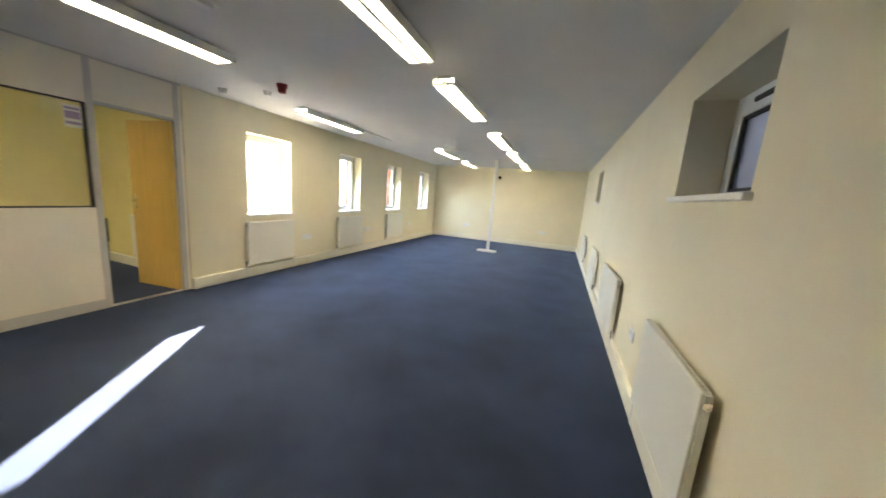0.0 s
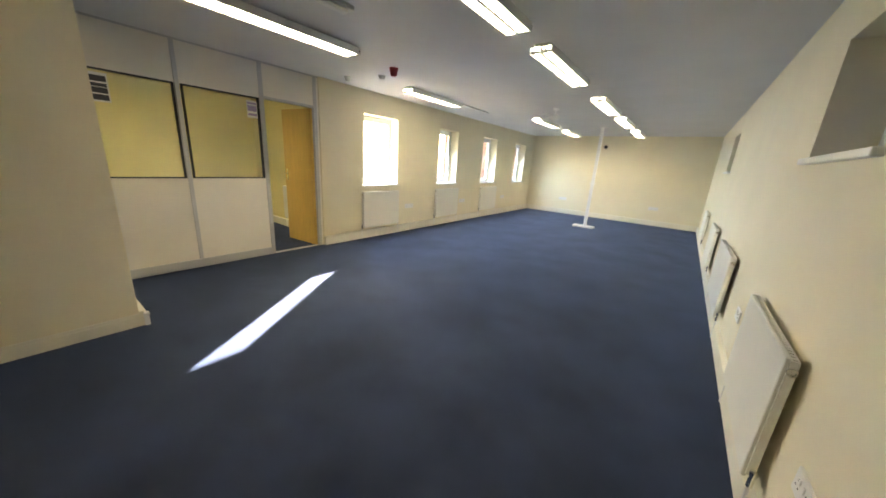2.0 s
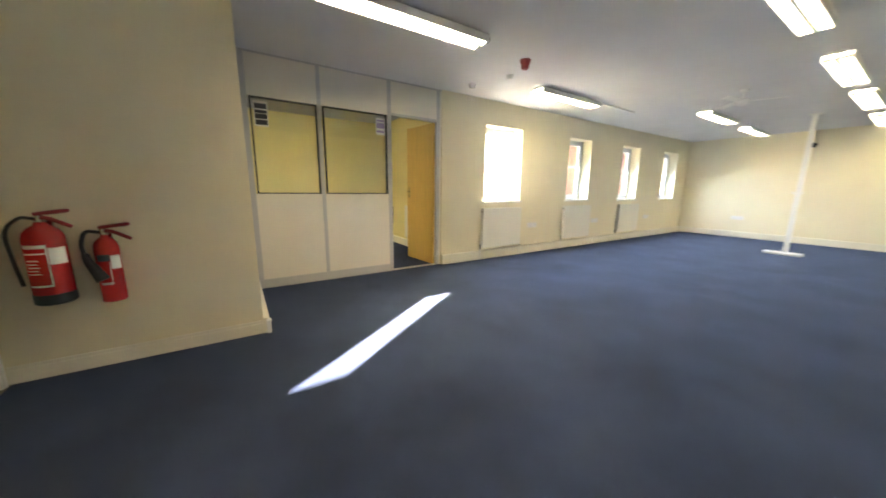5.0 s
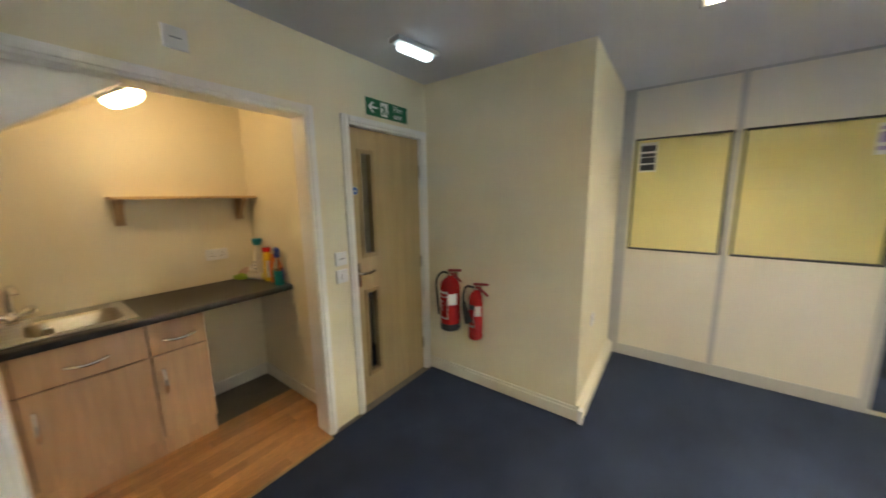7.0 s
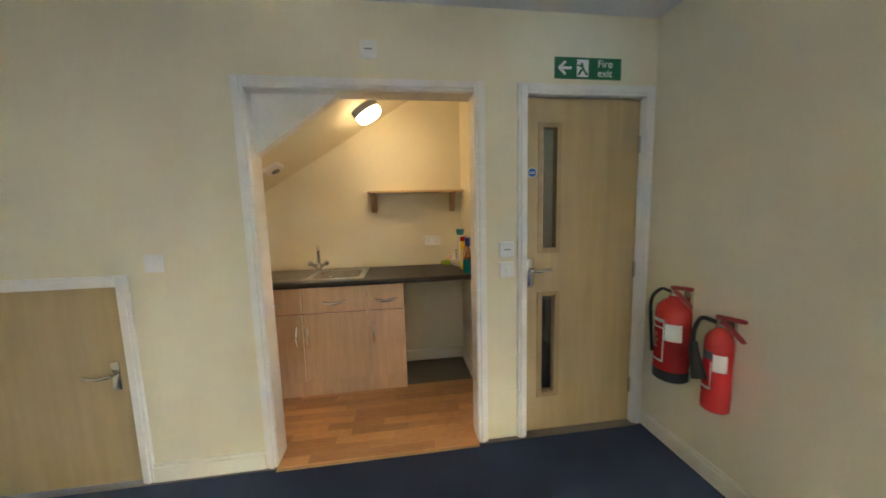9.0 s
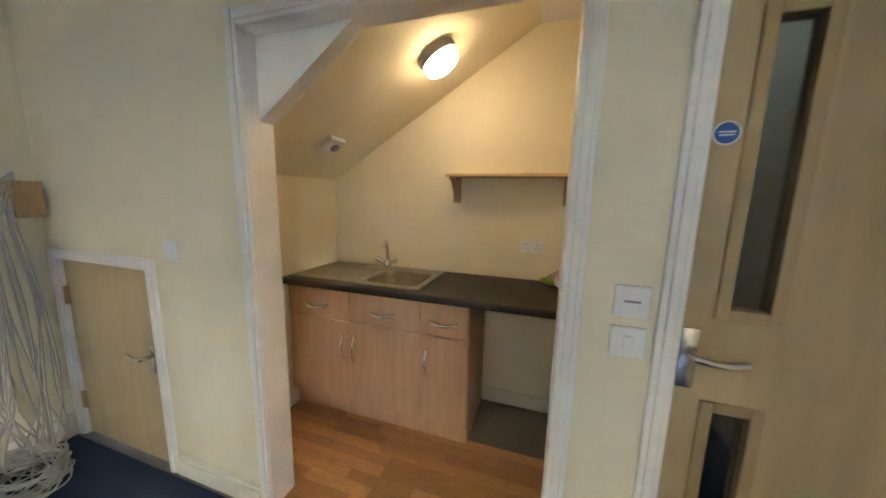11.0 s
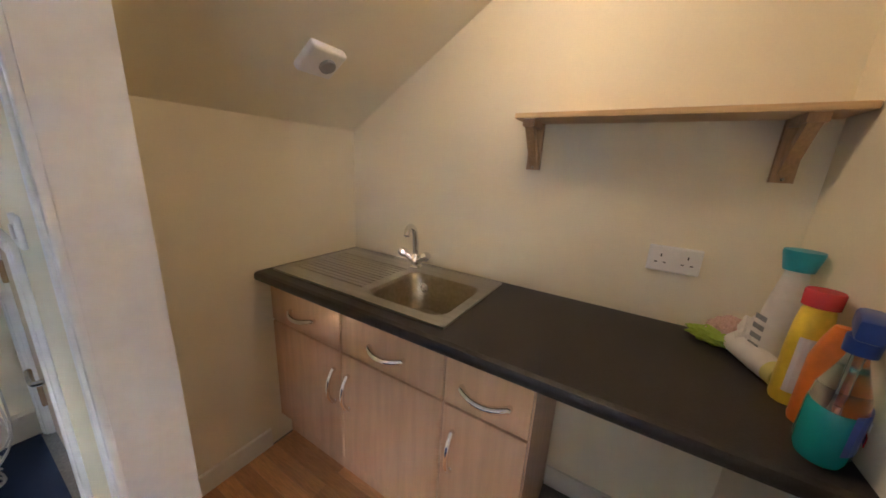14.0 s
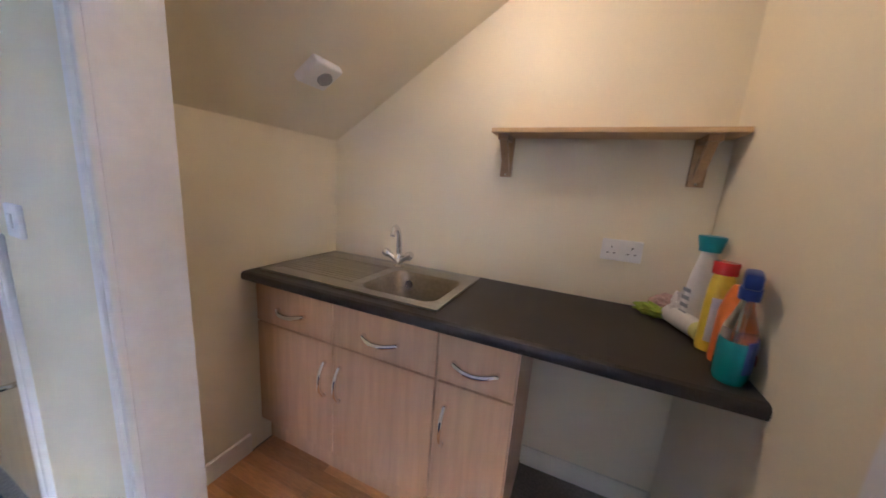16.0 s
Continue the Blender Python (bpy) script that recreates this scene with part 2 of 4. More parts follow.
def wall_with_holes(length0, length1, height, thick0, thick1, holes):
    """A wall along y between x = thick0 and thick1, open at each (y0, y1, z0, z1)."""
    bm = bmesh.new()
    y = length0
    for y0, y1, z0, z1 in sorted(holes):
        box(bm, (thick0, y, 0), (thick1, y0, height))
        if z0 > 0:
            box(bm, (thick0, y0, 0), (thick1, y1, z0))
        box(bm, (thick0, y0, z1), (thick1, y1, height))
        y = y1
    box(bm, (thick0, y, 0), (thick1, length1, height))
    bmesh.ops.remove_doubles(bm, verts=bm.verts[:], dist=1e-5)
    return bm


# floor and ceiling
structure("floor", boxes(((XL - 0.32, -1.6, -0.2), (4.05, 12.02, -0.012)), ((-4.2, -1.6, -0.2), (XL - 0.32, 4.05, -0.012))), DUST, "grey dusty concrete subfloor beneath the carpet", "floor")
structure("carpet", boxes(((XL, 0.03, -0.012), (XE, Y_FAR, 0.0)), ((-4.0, 0.2, -0.012), (XL, 3.95, 0.0))), CARPET, "worn navy blue office carpet over the whole room", "carpet")
structure("ceiling", boxes(((XL - 0.32, -0.12, H), (4.05, 12.02, H + 0.2)), ((-4.2, 0.0, H), (XL - 0.32, 4.05, H + 0.2))), CEIL, "plain white painted plaster ceiling", "ceiling")
structure("wall_east", wall_with_holes(-1.6, 12.02, H, 0.0, 0.34, [(a, b, SILL_R, HEAD_R) for a, b in WIN_R]), WALL, "long cream wall with high small windows", "wall", RIGHT)
structure("wall_west", wall_with_holes(3.68, 12.02, H, XL - 0.32, XL, [(a, b, SILL_L, HEAD_L) for a, b in WIN_L]), WALL, "cream wall with four narrow windows", "wall")
structure("wall_north", boxes(((XL, Y_FAR, 0), (4.05, Y_FAR + 0.3, H))), WALL, "plain cream end wall of the office", "wall")
# end wall with the kitchen opening, the fire door and the low cupboard door
KX0, KX1, KTOP = 1.045, 2.197, 2.012
south = bmesh.new()
for a, b in (((XR, 0.0), (0.035, H)), ((0.035, 2.012), (0.757, H)), ((0.757, 0), (KX0, H)), ((KX0, KTOP), (KX1, H)), ((KX1, 0), (2.857, H)), ((2.857, 1.065), (3.60, H)), ((3.60, 0), (XE, H))):
    box(south, (a[0], -0.12, a[1]), (b[0], 0.0, b[1]))
structure("wall_south", south, WALL, "cream wall with a kitchenette opening and doors", "wall")
structure("wall_return", boxes(((XR - 0.12, -0.12, 0), (XR, Y_RET, H)), ((XP - 0.06, Y_RET - 0.12, 0), (XR - 0.12, Y_RET, H))), WALL, "cream boxed-out corner wall behind the fire extinguishers", "wall")

# strips added outside, out of view, to shorten the sun patch on the carpet
structure("trim_sun_cutoff", boxes(*[((XL - 0.40, a - 0.1, HEAD_L - 0.01), (XL - 0.322, b + 0.1, HEAD_L + 0.2)) for a, b in WIN_L]), CONCRETE, "unseen grey strips added above the windows to trim the sun patch", "trim")

# skirtings
def skirting(name, x0, y0, x1, y1, height=0.1, deep=0.018, mat=SKIRT, label="cream gloss moulded skirting board"):
    d = Vector((x1 - x0, y1 - y0, 0))
    bm = boxes(((0, 0, 0), (d.length, deep, height - 0.02)), ((0, 0, height - 0.02), (d.length, deep * 0.6, height)))
    structure(name, bm, mat, label, "skirting board", pose(x0, y0, 0, 0, 0, math.degrees(math.atan2(d.y, d.x))))


skirting("baseboard_return", XR, Y_RET + 0.018, XR, 0.02)
skirting("baseboard_corner", XP, Y_RET, XR + 0.018, Y_RET, 0.12, 0.045)
skirting("baseboard_south_a", 2.252, 0.0, 2.804, 0.0)
structure("baseboard_west", boxes(((XL, 3.68, 0), (XL + 0.05, Y_FAR, 0.14)), r=0.004), SKIRT, "deep cream boxed pipe skirting", "skirting board")
structure("baseboard_north", boxes(((XL + 0.05, Y_FAR - 0.03, 0), (XE - 0.03, Y_FAR, 0.14)), r=0.004), SKIRT, "cream painted skirting along the end wall", "skirting board")
structure("baseboard_east", boxes(((-0.04, 0.0, 0), (0, Y_FAR, 0.13)), r=0.004), SKIRT, "cream painted skirting along the long wall", "skirting board", RIGHT)
# ends of the broken pipe casing at the corner
structure("trim_corner", boxes(((XR, Y_RET + 0.02, 0.0), (XR + 0.035, Y_RET + 0.05, 0.09)), ((XR, Y_RET + 0.02, 0.09), (XR + 0.045, Y_RET + 0.055, 0.105))), UPVC, "broken white plastic skirting end cap", "trim")


# ---- windows ----
def window_west(i, y0, y1):
    """A white plastic casement set deep in the window wall."""
    x = XL - 0.24
    w = thing(f"window_{i}", pose(x, (y0 + y1) / 2, SILL_L), "white plastic casement window set in a deep reveal", "window", "west windows", "structure")
    half, top = (y1 - y0) / 2, HEAD_L - SILL_L
    e = 0.06
    part("window_frame", boxes(((-0.03, -half, 0), (0.03, -half + e, top)), ((-0.03, half - e, 0), (0.03, half, top)), ((-0.03, -half + e, 0), (0.03, half - e, e)), ((-0.03, -half + e, top - e), (0.03, half - e, top)), r=0.006), UPVC, w)
    s = e + 0.035
    sash = part("sash", boxes(((-0.012, -half + e, e), (0.045, -half + s, top - e)), ((-0.012, half - s, e), (0.045, half - e, top - e)), ((-0.012, -half + s, e), (0.045, half - s, s)), ((-0.012, -half + s, top - s), (0.045, half - s, top - e)), r=0.005), UPVC, w)
    part("handle", boxes(((0.045, half - e - 0.03, top / 2 - 0.06), (0.065, half - e - 0.01, top / 2 + 0.06)), r=0.004), PLASTIC, sash)
    pane = part("pane", boxes(((0.010, -half + s, s), (0.016, half - s, top - s))), GLASS, w)
    pane.visible_shadow = False
    part("trickle_vent", boxes(((0.03, -half + 0.12, top - 0.045), (0.042, half - 0.12, top - 0.02)), r=0.003), UPVC, w)
    sill = boxes(((0.03, -half - 0.03, -0.028), (0.24 + 0.035, half + 0.03, 0.004)), r=0.006)
    part("window_sill", sill, GLOSS, w, "white gloss painted sill board")


def window_east(i, y0, y1):
    w = thing(f"window_{i}", RIGHT @ pose(0.25, (y0 + y1) / 2, SILL_R), "small high frosted window with a black seal", "window", "east windows", "structure")
    half, top = (y1 - y0) / 2, HEAD_R - SILL_R
    e = 0.075
    part("window_frame", boxes(((-0.03, -half, 0), (0.03, -half + e, top)), ((-0.03, half - e, 0), (0.03, half, top)), ((-0.03, -half + e, 0), (0.03, half - e, e * 0.6)), ((-0.03, -half + e, top - e * 1.5), (0.03, half - e, top)), r=0.006), UPVC, w)
    s = e + 0.02
    part("seal", boxes(((-0.02, -half + e, e * 0.6), (0.01, -half + s, top - e * 1.5)), ((-0.02, half - s, e * 0.6), (0.01, half - e, top - e * 1.5)), ((-0.02, -half + s, e * 0.6), (0.01, half - s, e * 0.6 + 0.02)), ((-0.02, -half + s, top - e * 1.5 - 0.02), (0.01, half - s, top - e * 1.5))), BLACK, w)
    pane = part("pane", boxes(((-0.004, -half + s, e * 0.6 + 0.02), (0.002, half - s, top - e * 1.5 - 0.02))), FROST, w)
    pane.visible_shadow = False
    part("trickle_vent", boxes(((-0.044, -0.22, top - 0.07), (-0.03, 0.22, top - 0.045)), r=0.003), BLACK, w)
    part("window_sill", boxes(((-0.285, -half - 0.03, -0.03), (-0.03, half + 0.03, 0.003)), r=0.006), GLOSS, w, "white gloss painted sill board")


for i, (a, b) in enumerate(WIN_L):
    window_west(i + 1, a, b)
for i, (a, b) in enumerate(WIN_R):
    window_east(i + 5, a, b)


# ---- the partition and the office behind it ----
P0, PM, PD0, PD1, PE = 1.37, 2.06, 2.925, 3.60, 3.68
PZ0, PZ1 = 1.052, 2.002
T = 0.03
wall = thing("wall_partition", pose(XP, 0, 0), "pale panelled office partition with grey profiles and two glazed lights", "partition", kind="structure")
for y0, y1 in ((P0, PM - 0.02), (PM + 0.02, PD0 - 0.05)):
    part("panel", boxes(((-2 * T, y0, 0.1), (0, y1, PZ0 - 0.012))), PANEL, wall)
    part("panel", boxes(((-2 * T, y0, PZ1 + 0.012), (0, y1, H))), PANEL, wall)
    g = part("pane", boxes(((-T - 0.003, y0 + 0.03, PZ0), (-T + 0.003, y1 - 0.02, PZ1))), GLASS, wall)
    g.visible_shadow = False
    part("glazing_bead", boxes(((-0.045, y0 + 0.018, PZ0 - 0.012), (0.004, y1 - 0.008, PZ0)), ((-0.045, y0 + 0.018, PZ1), (0.004, y1 - 0.008, PZ1 + 0.012)), ((-0.045, y0 + 0.018, PZ0), (0.004, y0 + 0.03, PZ1)), ((-0.045, y1 - 0.02, PZ0), (0.004, y1 - 0.008, PZ1))), BLACK, wall, "black rubber glazing bead")
part("panel", boxes(((-2 * T, PD0 - 0.0, 2.045), (0, PD1, H))), PANEL, wall)
part("panel", boxes(((-2 * T, PD1 + 0.05, 0.0), (0, PE, H))), PANEL, wall)
for y0, y1 in ((P0 - 0.1, P0), (PM - 0.02, PM + 0.02), (PD0 - 0.05, PD0), (PD1, PD1 + 0.05)):
    part("post", boxes(((-2 * T - 0.006, y0, 0), (0.008, y1, H - 0.001)), r=0.003), PROFILE, wall, "grey metal profile")
part("head_rail", boxes(((-2 * T - 0.004, PD0, 2.015), (0.01, PD1, 2.045)), r=0.003), PROFILE, wall, "grey metal door head")
part("ceiling_track", boxes(((-2 * T - 0.004, P0, H - 0.02), (0.006, PE, H - 0.002))), PROFILE, wall, "grey metal track")
part("kick_rail", boxes(((-2 * T - 0.01, P0, 0), (0.012, PD0 - 0.05, 0.1)), r=0.003), PROFILE, wall, "grey vinyl skirting rail")
part("threshold", boxes(((-2 * T, PD0, 0.0), (0.0, PD1, 0.006))), ALU, wall, "aluminium threshold strip")


def notice(y, z, w, h, dark):
    n = thing("notice", pose(XP - T + 0.004, y, z), "printed safety notice stuck on the partition glass", "notice")
    part("sheet", boxes(((0, -w / 2, -h / 2), (0.0015, w / 2, h / 2))), PAPER, n)
    rows = ((0.30, 0.10), (0.08, 0.06), (-0.10, 0.10), (-0.34, 0.10)) if dark else ((0.34, 0.05), (0.05, 0.16), (-0.30, 0.06))
    for k, (c, q) in enumerate(rows):
        part("print_bar", boxes(((0.0015, -w * 0.42, (c - q) * h), (0.003, w * 0.42, (c + q) * h))), DARKINK if dark else PINKINK, n)


notice(1.485, 1.855, 0.13, 0.25, True)
notice(2.79, 1.87, 0.12, 0.2, False)


def office_door():
    d = thing("door_1", pose(XP - 0.035, PD1 - 0.012, 0.008, 0, 0, -84), "open yellow beech veneer office door", "door", kind="structure")
    part("leaf", boxes(((-0.02, -0.675, 0), (0.02, 0, 2.0)), r=0.003), YELLOW_DOOR, d)
    h = bmesh.new()
    soft_box(h, (0.02, -0.635, 0.96), (0.028, -0.595, 1.13))
    tube(h, bend([(0.028, -0.615, 1.06), (0.06, -0.615, 1.06), (0.07, -0.595, 1.06), (0.07, -0.515, 1.06)]), 0.009)
    soft_box(h, (-0.028, -0.635, 0.96), (-0.02, -0.595, 1.13))
    tube(h, bend([(-0.028, -0.615, 1.06), (-0.06, -0.615, 1.06), (-0.07, -0.595, 1.06), (-0.07, -0.515, 1.06)]), 0.009)
    part("door_handle", h, NICKEL, d, "satin lever handle", True)


office_door()
structure("wall_office_west", boxes(((-4.2, 0.0, 0), (-4.0, 4.05, H))), YELLOW_WALL, "plain cream office wall", "wall")
structure("wall_office_south", boxes(((-4.0, 0.0, 0), (-1.24, 0.2, H))), YELLOW_WALL, "plain cream office wall", "wall")
structure("wall_office_north", boxes(((-4.0, 3.95, 0), (XL - 0.32, 4.05, H))), YELLOW_WALL, "plain cream office wall behind the open door", "wall")
structure("baseboard_office", boxes(((-4.0, 3.90, 0), (XL - 0.32, 3.95, 0.13)), r=0.004), SKIRT, "cream boxed skirting in the small office", "skirting board")


# ---- radiators ----
def radiator(m, length, height, label, group, deep=0.1):
    """A panel radiator: x is out of the wall into the room, y along it, z from the floor."""
    r = thing("radiator", m, label, "radiator", group)
    z0 = 0.19
    part("front_panel", boxes(((deep - 0.02, -length / 2, z0), (deep, length / 2, z0 + height)), r=0.008), RAD, r)
    part("back_panel", boxes(((0.03, -length / 2 + 0.01, z0 + 0.01), (0.045, length / 2 - 0.01, z0 + height - 0.01)), r=0.005), RAD, r)
    for s in (-1, 1):
        y = s * length / 2
        side = bmesh.new()
        soft_box(side, (0.03, y - 0.006, z0 + 0.02), (deep - 0.012, y + 0.006, z0 + height - 0.004), 0.003)
        sp = part("side_cover", side, RAD, r)
        hole = bmesh.new()
        lathe(hole, [(0.017, 0), (0.017, 0.004), (0.011, 0.004), (0.011, 0.001)], 16)
        part("plug", hole, NICKEL, sp).matrix_local = pose(deep * 0.62, y + s * 0.006, z0 + height - 0.05, -90 * s)
    grille = bmesh.new()
    n = int(length / 0.028)
    for k in range(n):
        y = -length / 2 + 0.02 + (length - 0.04) * k / max(1, n - 1)
        box(grille, (0.035, y - 0.008, z0 + height - 0.008), (deep - 0.02, y + 0.008, z0 + height - 0.002))
    box(grille, (0.032, -length / 2, z0 + height - 0.008), (0.036, length / 2, z0 + height - 0.001))
    part("top_grille", grille, RAD, r)
    fins = bmesh.new()
    for k in range(int(length / 0.04)):
        y = -length / 2 + 0.03 + 0.04 * k
        box(fins, (0.045, y, z0 + 0.03), (deep - 0.02, y + 0.002, z0 + height - 0.03))
    part("convector_fins", fins, RAD, r)
    for s in (-1, 1):
        y = s * (length / 2 + 0.018)
        v = bmesh.new()
        lathe(v, [(0.011, 0), (0.011, 0.05), (0.014, 0.055), (0.014, 0.075), (0.009, 0.08)], 12, (deep * 0.55, y, z0 - 0.02))
        tube(v, [(deep * 0.55, y, z0 + 0.03), (deep * 0.55, y - s * 0.03, z0 + 0.03)], 0.009)
        part("valve", v, CHROME, r, "chrome valve", True)
        p = bmesh.new()
        tube(p, [(deep * 0.55, y, 0.0), (deep * 0.55, y, z0 - 0.02)], 0.0075)
        part("pipe", p, PLASTIC, r)
    return r


for (a, b) in ((4.41, 5.25), (6.42, 7.26), (8.34, 9.20)):
    radiator(pose(XL, (a + b) / 2, 0), b - a, 0.63, "white enamelled panel radiator on the cream wall below a window", "west radiators", 0.09)
for (a, b) in ((2.52, 3.38), (4.48, 5.50), (6.40, 7.20), (8.75, 9.60)):
    radiator(RIGHT @ pose(0, (a + b) / 2, 0, 0, 0, 180), b - a, 0.57, "white enamelled panel radiator on the long cream wall", "east radiators", 0.07)
radiator(pose(-2.35, 3.95, 0, 0, 0, -90), 0.9, 0.6, "white panel radiator inside the small office", "office radiators")


# ---- electrical plates ----
def plate(name, m, w, h, label, category, kind):
    """A wall plate: x along the wall, z up, y out of the wall."""
    p = thing(name, m, label, category, category + "s")
    part("faceplate", boxes(((-w / 2, 0, -h / 2), (w / 2, 0.012, h / 2)), r=0.004), PLASTIC, p)
    if kind == "switch":
        part("rocker", boxes(((-0.012, 0.012, -0.02), (0.012, 0.018, 0.02)), r=0.003), PLASTIC, p)
    if kind == "double":
        for x in (-w / 4, w / 4):
            for dx, dz, sx, sz in ((0, 0.012, 0.004, 0.009), (-0.012, -0.012, 0.008, 0.004), (0.012, -0.012, 0.008, 0.004)):
                part("pin_hole", boxes(((x + dx - sx / 2, 0.0115, dz - sz / 2), (x + dx + sx / 2, 0.0126, dz + sz / 2))), BLACK, p)
        for x in (-0.018, 0.018):
            part("rocker", boxes(((x - 0.007, 0.012, 0.008), (x + 0.007, 0.017, 0.03)), r=0.002), PLASTIC, p)
    if kind == "bar":
        part("fuse_slot", boxes(((-0.02, 0.0115, -0.003), (0.02, 0.0135, 0.003))), INK, p)
    return p


SOUTH = lambda x, z: pose(x, 0, z)
plate("light_switch", SOUTH(2.68, 1.165), 0.088, 0.088, "white plastic light switch beside the low door", "light switch", "switch")
plate("fused_spur", SOUTH(1.59, 2.205), 0.088, 0.088, "white fused switch above the kitchenette opening", "fused spur", "bar")
plate("fused_spur", SOUTH(0.87, 1.16), 0.088, 0.088, "white switch plate beside the fire door", "fused spur", "bar")
plate("light_switch", SOUTH(0.87, 1.045), 0.088, 0.088, "white light switch beside the fire door", "light switch", "switch")
plate("wall_socket", pose(1.185, KB, 1.13), 0.146, 0.086, "white double socket above the dark worktop", "wall socket", "double")
for y, z in ((5.62, 0.49), (7.55, 0.49), (9.75, 0.49)):
    plate("wall_socket", pose(XL, y, z, 0, 0, -90), 0.24, 0.09, "white double socket with data outlet on the window wall", "wall socket", "double")
for y in (2.22, 3.90):
    plate("wall_socket", RIGHT @ pose(0, y, 0.45, 0, 0, 90), 0.146, 0.09, "white double socket on the long wall", "wall socket", "double")
for x in (0.0, 2.56):
    plate("wall_socket", pose(x, Y_FAR, 0.48, 0, 0, 180), 0.24, 0.09, "white socket and data plates on the end wall", "wall socket", "double")
plate("data_outlet", pose(XR - 0.35, Y_RET, 0.62, 0, 0, 0), 0.086, 0.086, "white blank outlet on the corner wall", "wall socket", "bar")


# ---- daylight at the window openings ----
def daylight(m, w, h, watts):
    a = bpy.data.lights.new("window_daylight", "AREA")
    a.shape, a.size, a.size_y, a.energy, a.color = "RECTANGLE", w, h, watts, (0.66, 0.83, 1.0)
    a.spread = radians(115)
    new("window_daylight", a).matrix_world = m


for y0, y1 in WIN_L:
    c = Vector((XL - 0.29, (y0 + y1) / 2, (SILL_L + HEAD_L) / 2))
    daylight(look(c, c + Vector((1, 0, -0.9))), y1 - y0 - 0.2, HEAD_L - SILL_L - 0.2, DAY)
# ---- doors of the end wall ----
def architrave(name, x0, x1, top, label):
    """A moulded door surround on the end wall, round an opening."""
    a = thing(name, pose(0, 0, 0), label, "door frame", kind="structure")
    w = 0.052
    def strip(p, q, vertical):
        bm = bmesh.new()
        soft_box(bm, p, q, 0.004)
        c = ((p[0] + q[0]) / 2, 0, (p[2] + q[2]) / 2)
        if vertical:
            soft_box(bm, (c[0] - 0.012, 0.012, p[2]), (c[0] + 0.012, 0.024, q[2]), 0.004)
        else:
            soft_box(bm, (p[0], 0.012, c[2] - 0.012), (q[0], 0.024, c[2] + 0.012), 0.004)
        return bm
    part("jamb_moulding", strip((x0 - w, 0.0, 0), (x0 + 0.004, 0.017, top + w), True), GLOSS, a)
    part("jamb_moulding", strip((x1 - 0.004, 0.0, 0), (x1 + w, 0.017, top + w), True), GLOSS, a)
    part("head_moulding", strip((x0 + 0.004, 0.0, top - 0.004), (x1 - 0.004, 0.017, top + w), False), GLOSS, a)
    part("lining", boxes(((x0, -0.123, 0), (x0 + 0.006, 0.002, top)), ((x1 - 0.006, -0.123, 0), (x1, 0.002, top)), ((x0 + 0.006, -0.123, top - 0.006), (x1 - 0.006, 0.002, top))), GLOSS, a)
    return a


architrave("door_frame_1", KX0, KX1, KTOP, "white gloss moulded surround of the kitchenette opening")
architrave("door_frame_2", 0.035, 0.755, 2.012, "white gloss moulded frame round the fire door")
architrave("door_frame_3", 2.857, 3.60, 1.062, "white gloss moulded frame round the low cupboard door")


def lever(bm, x, z, s, plate_h=0.17):
    """A lever handle on a back plate, facing the room; s: the way that the lever points."""
    soft_box(bm, (x - 0.02, 0.0, z - plate_h * 0.6), (x + 0.02, 0.008, z + plate_h * 0.4), 0.003)
    tube(bm, bend([(x, 0.006, z), (x, 0.045, z), (x + s * 0.012, 0.055, z), (x + s * 0.06, 0.055, z - 0.004), (x + s * 0.11, 0.052, z + 0.004)]), 0.0095, 10)


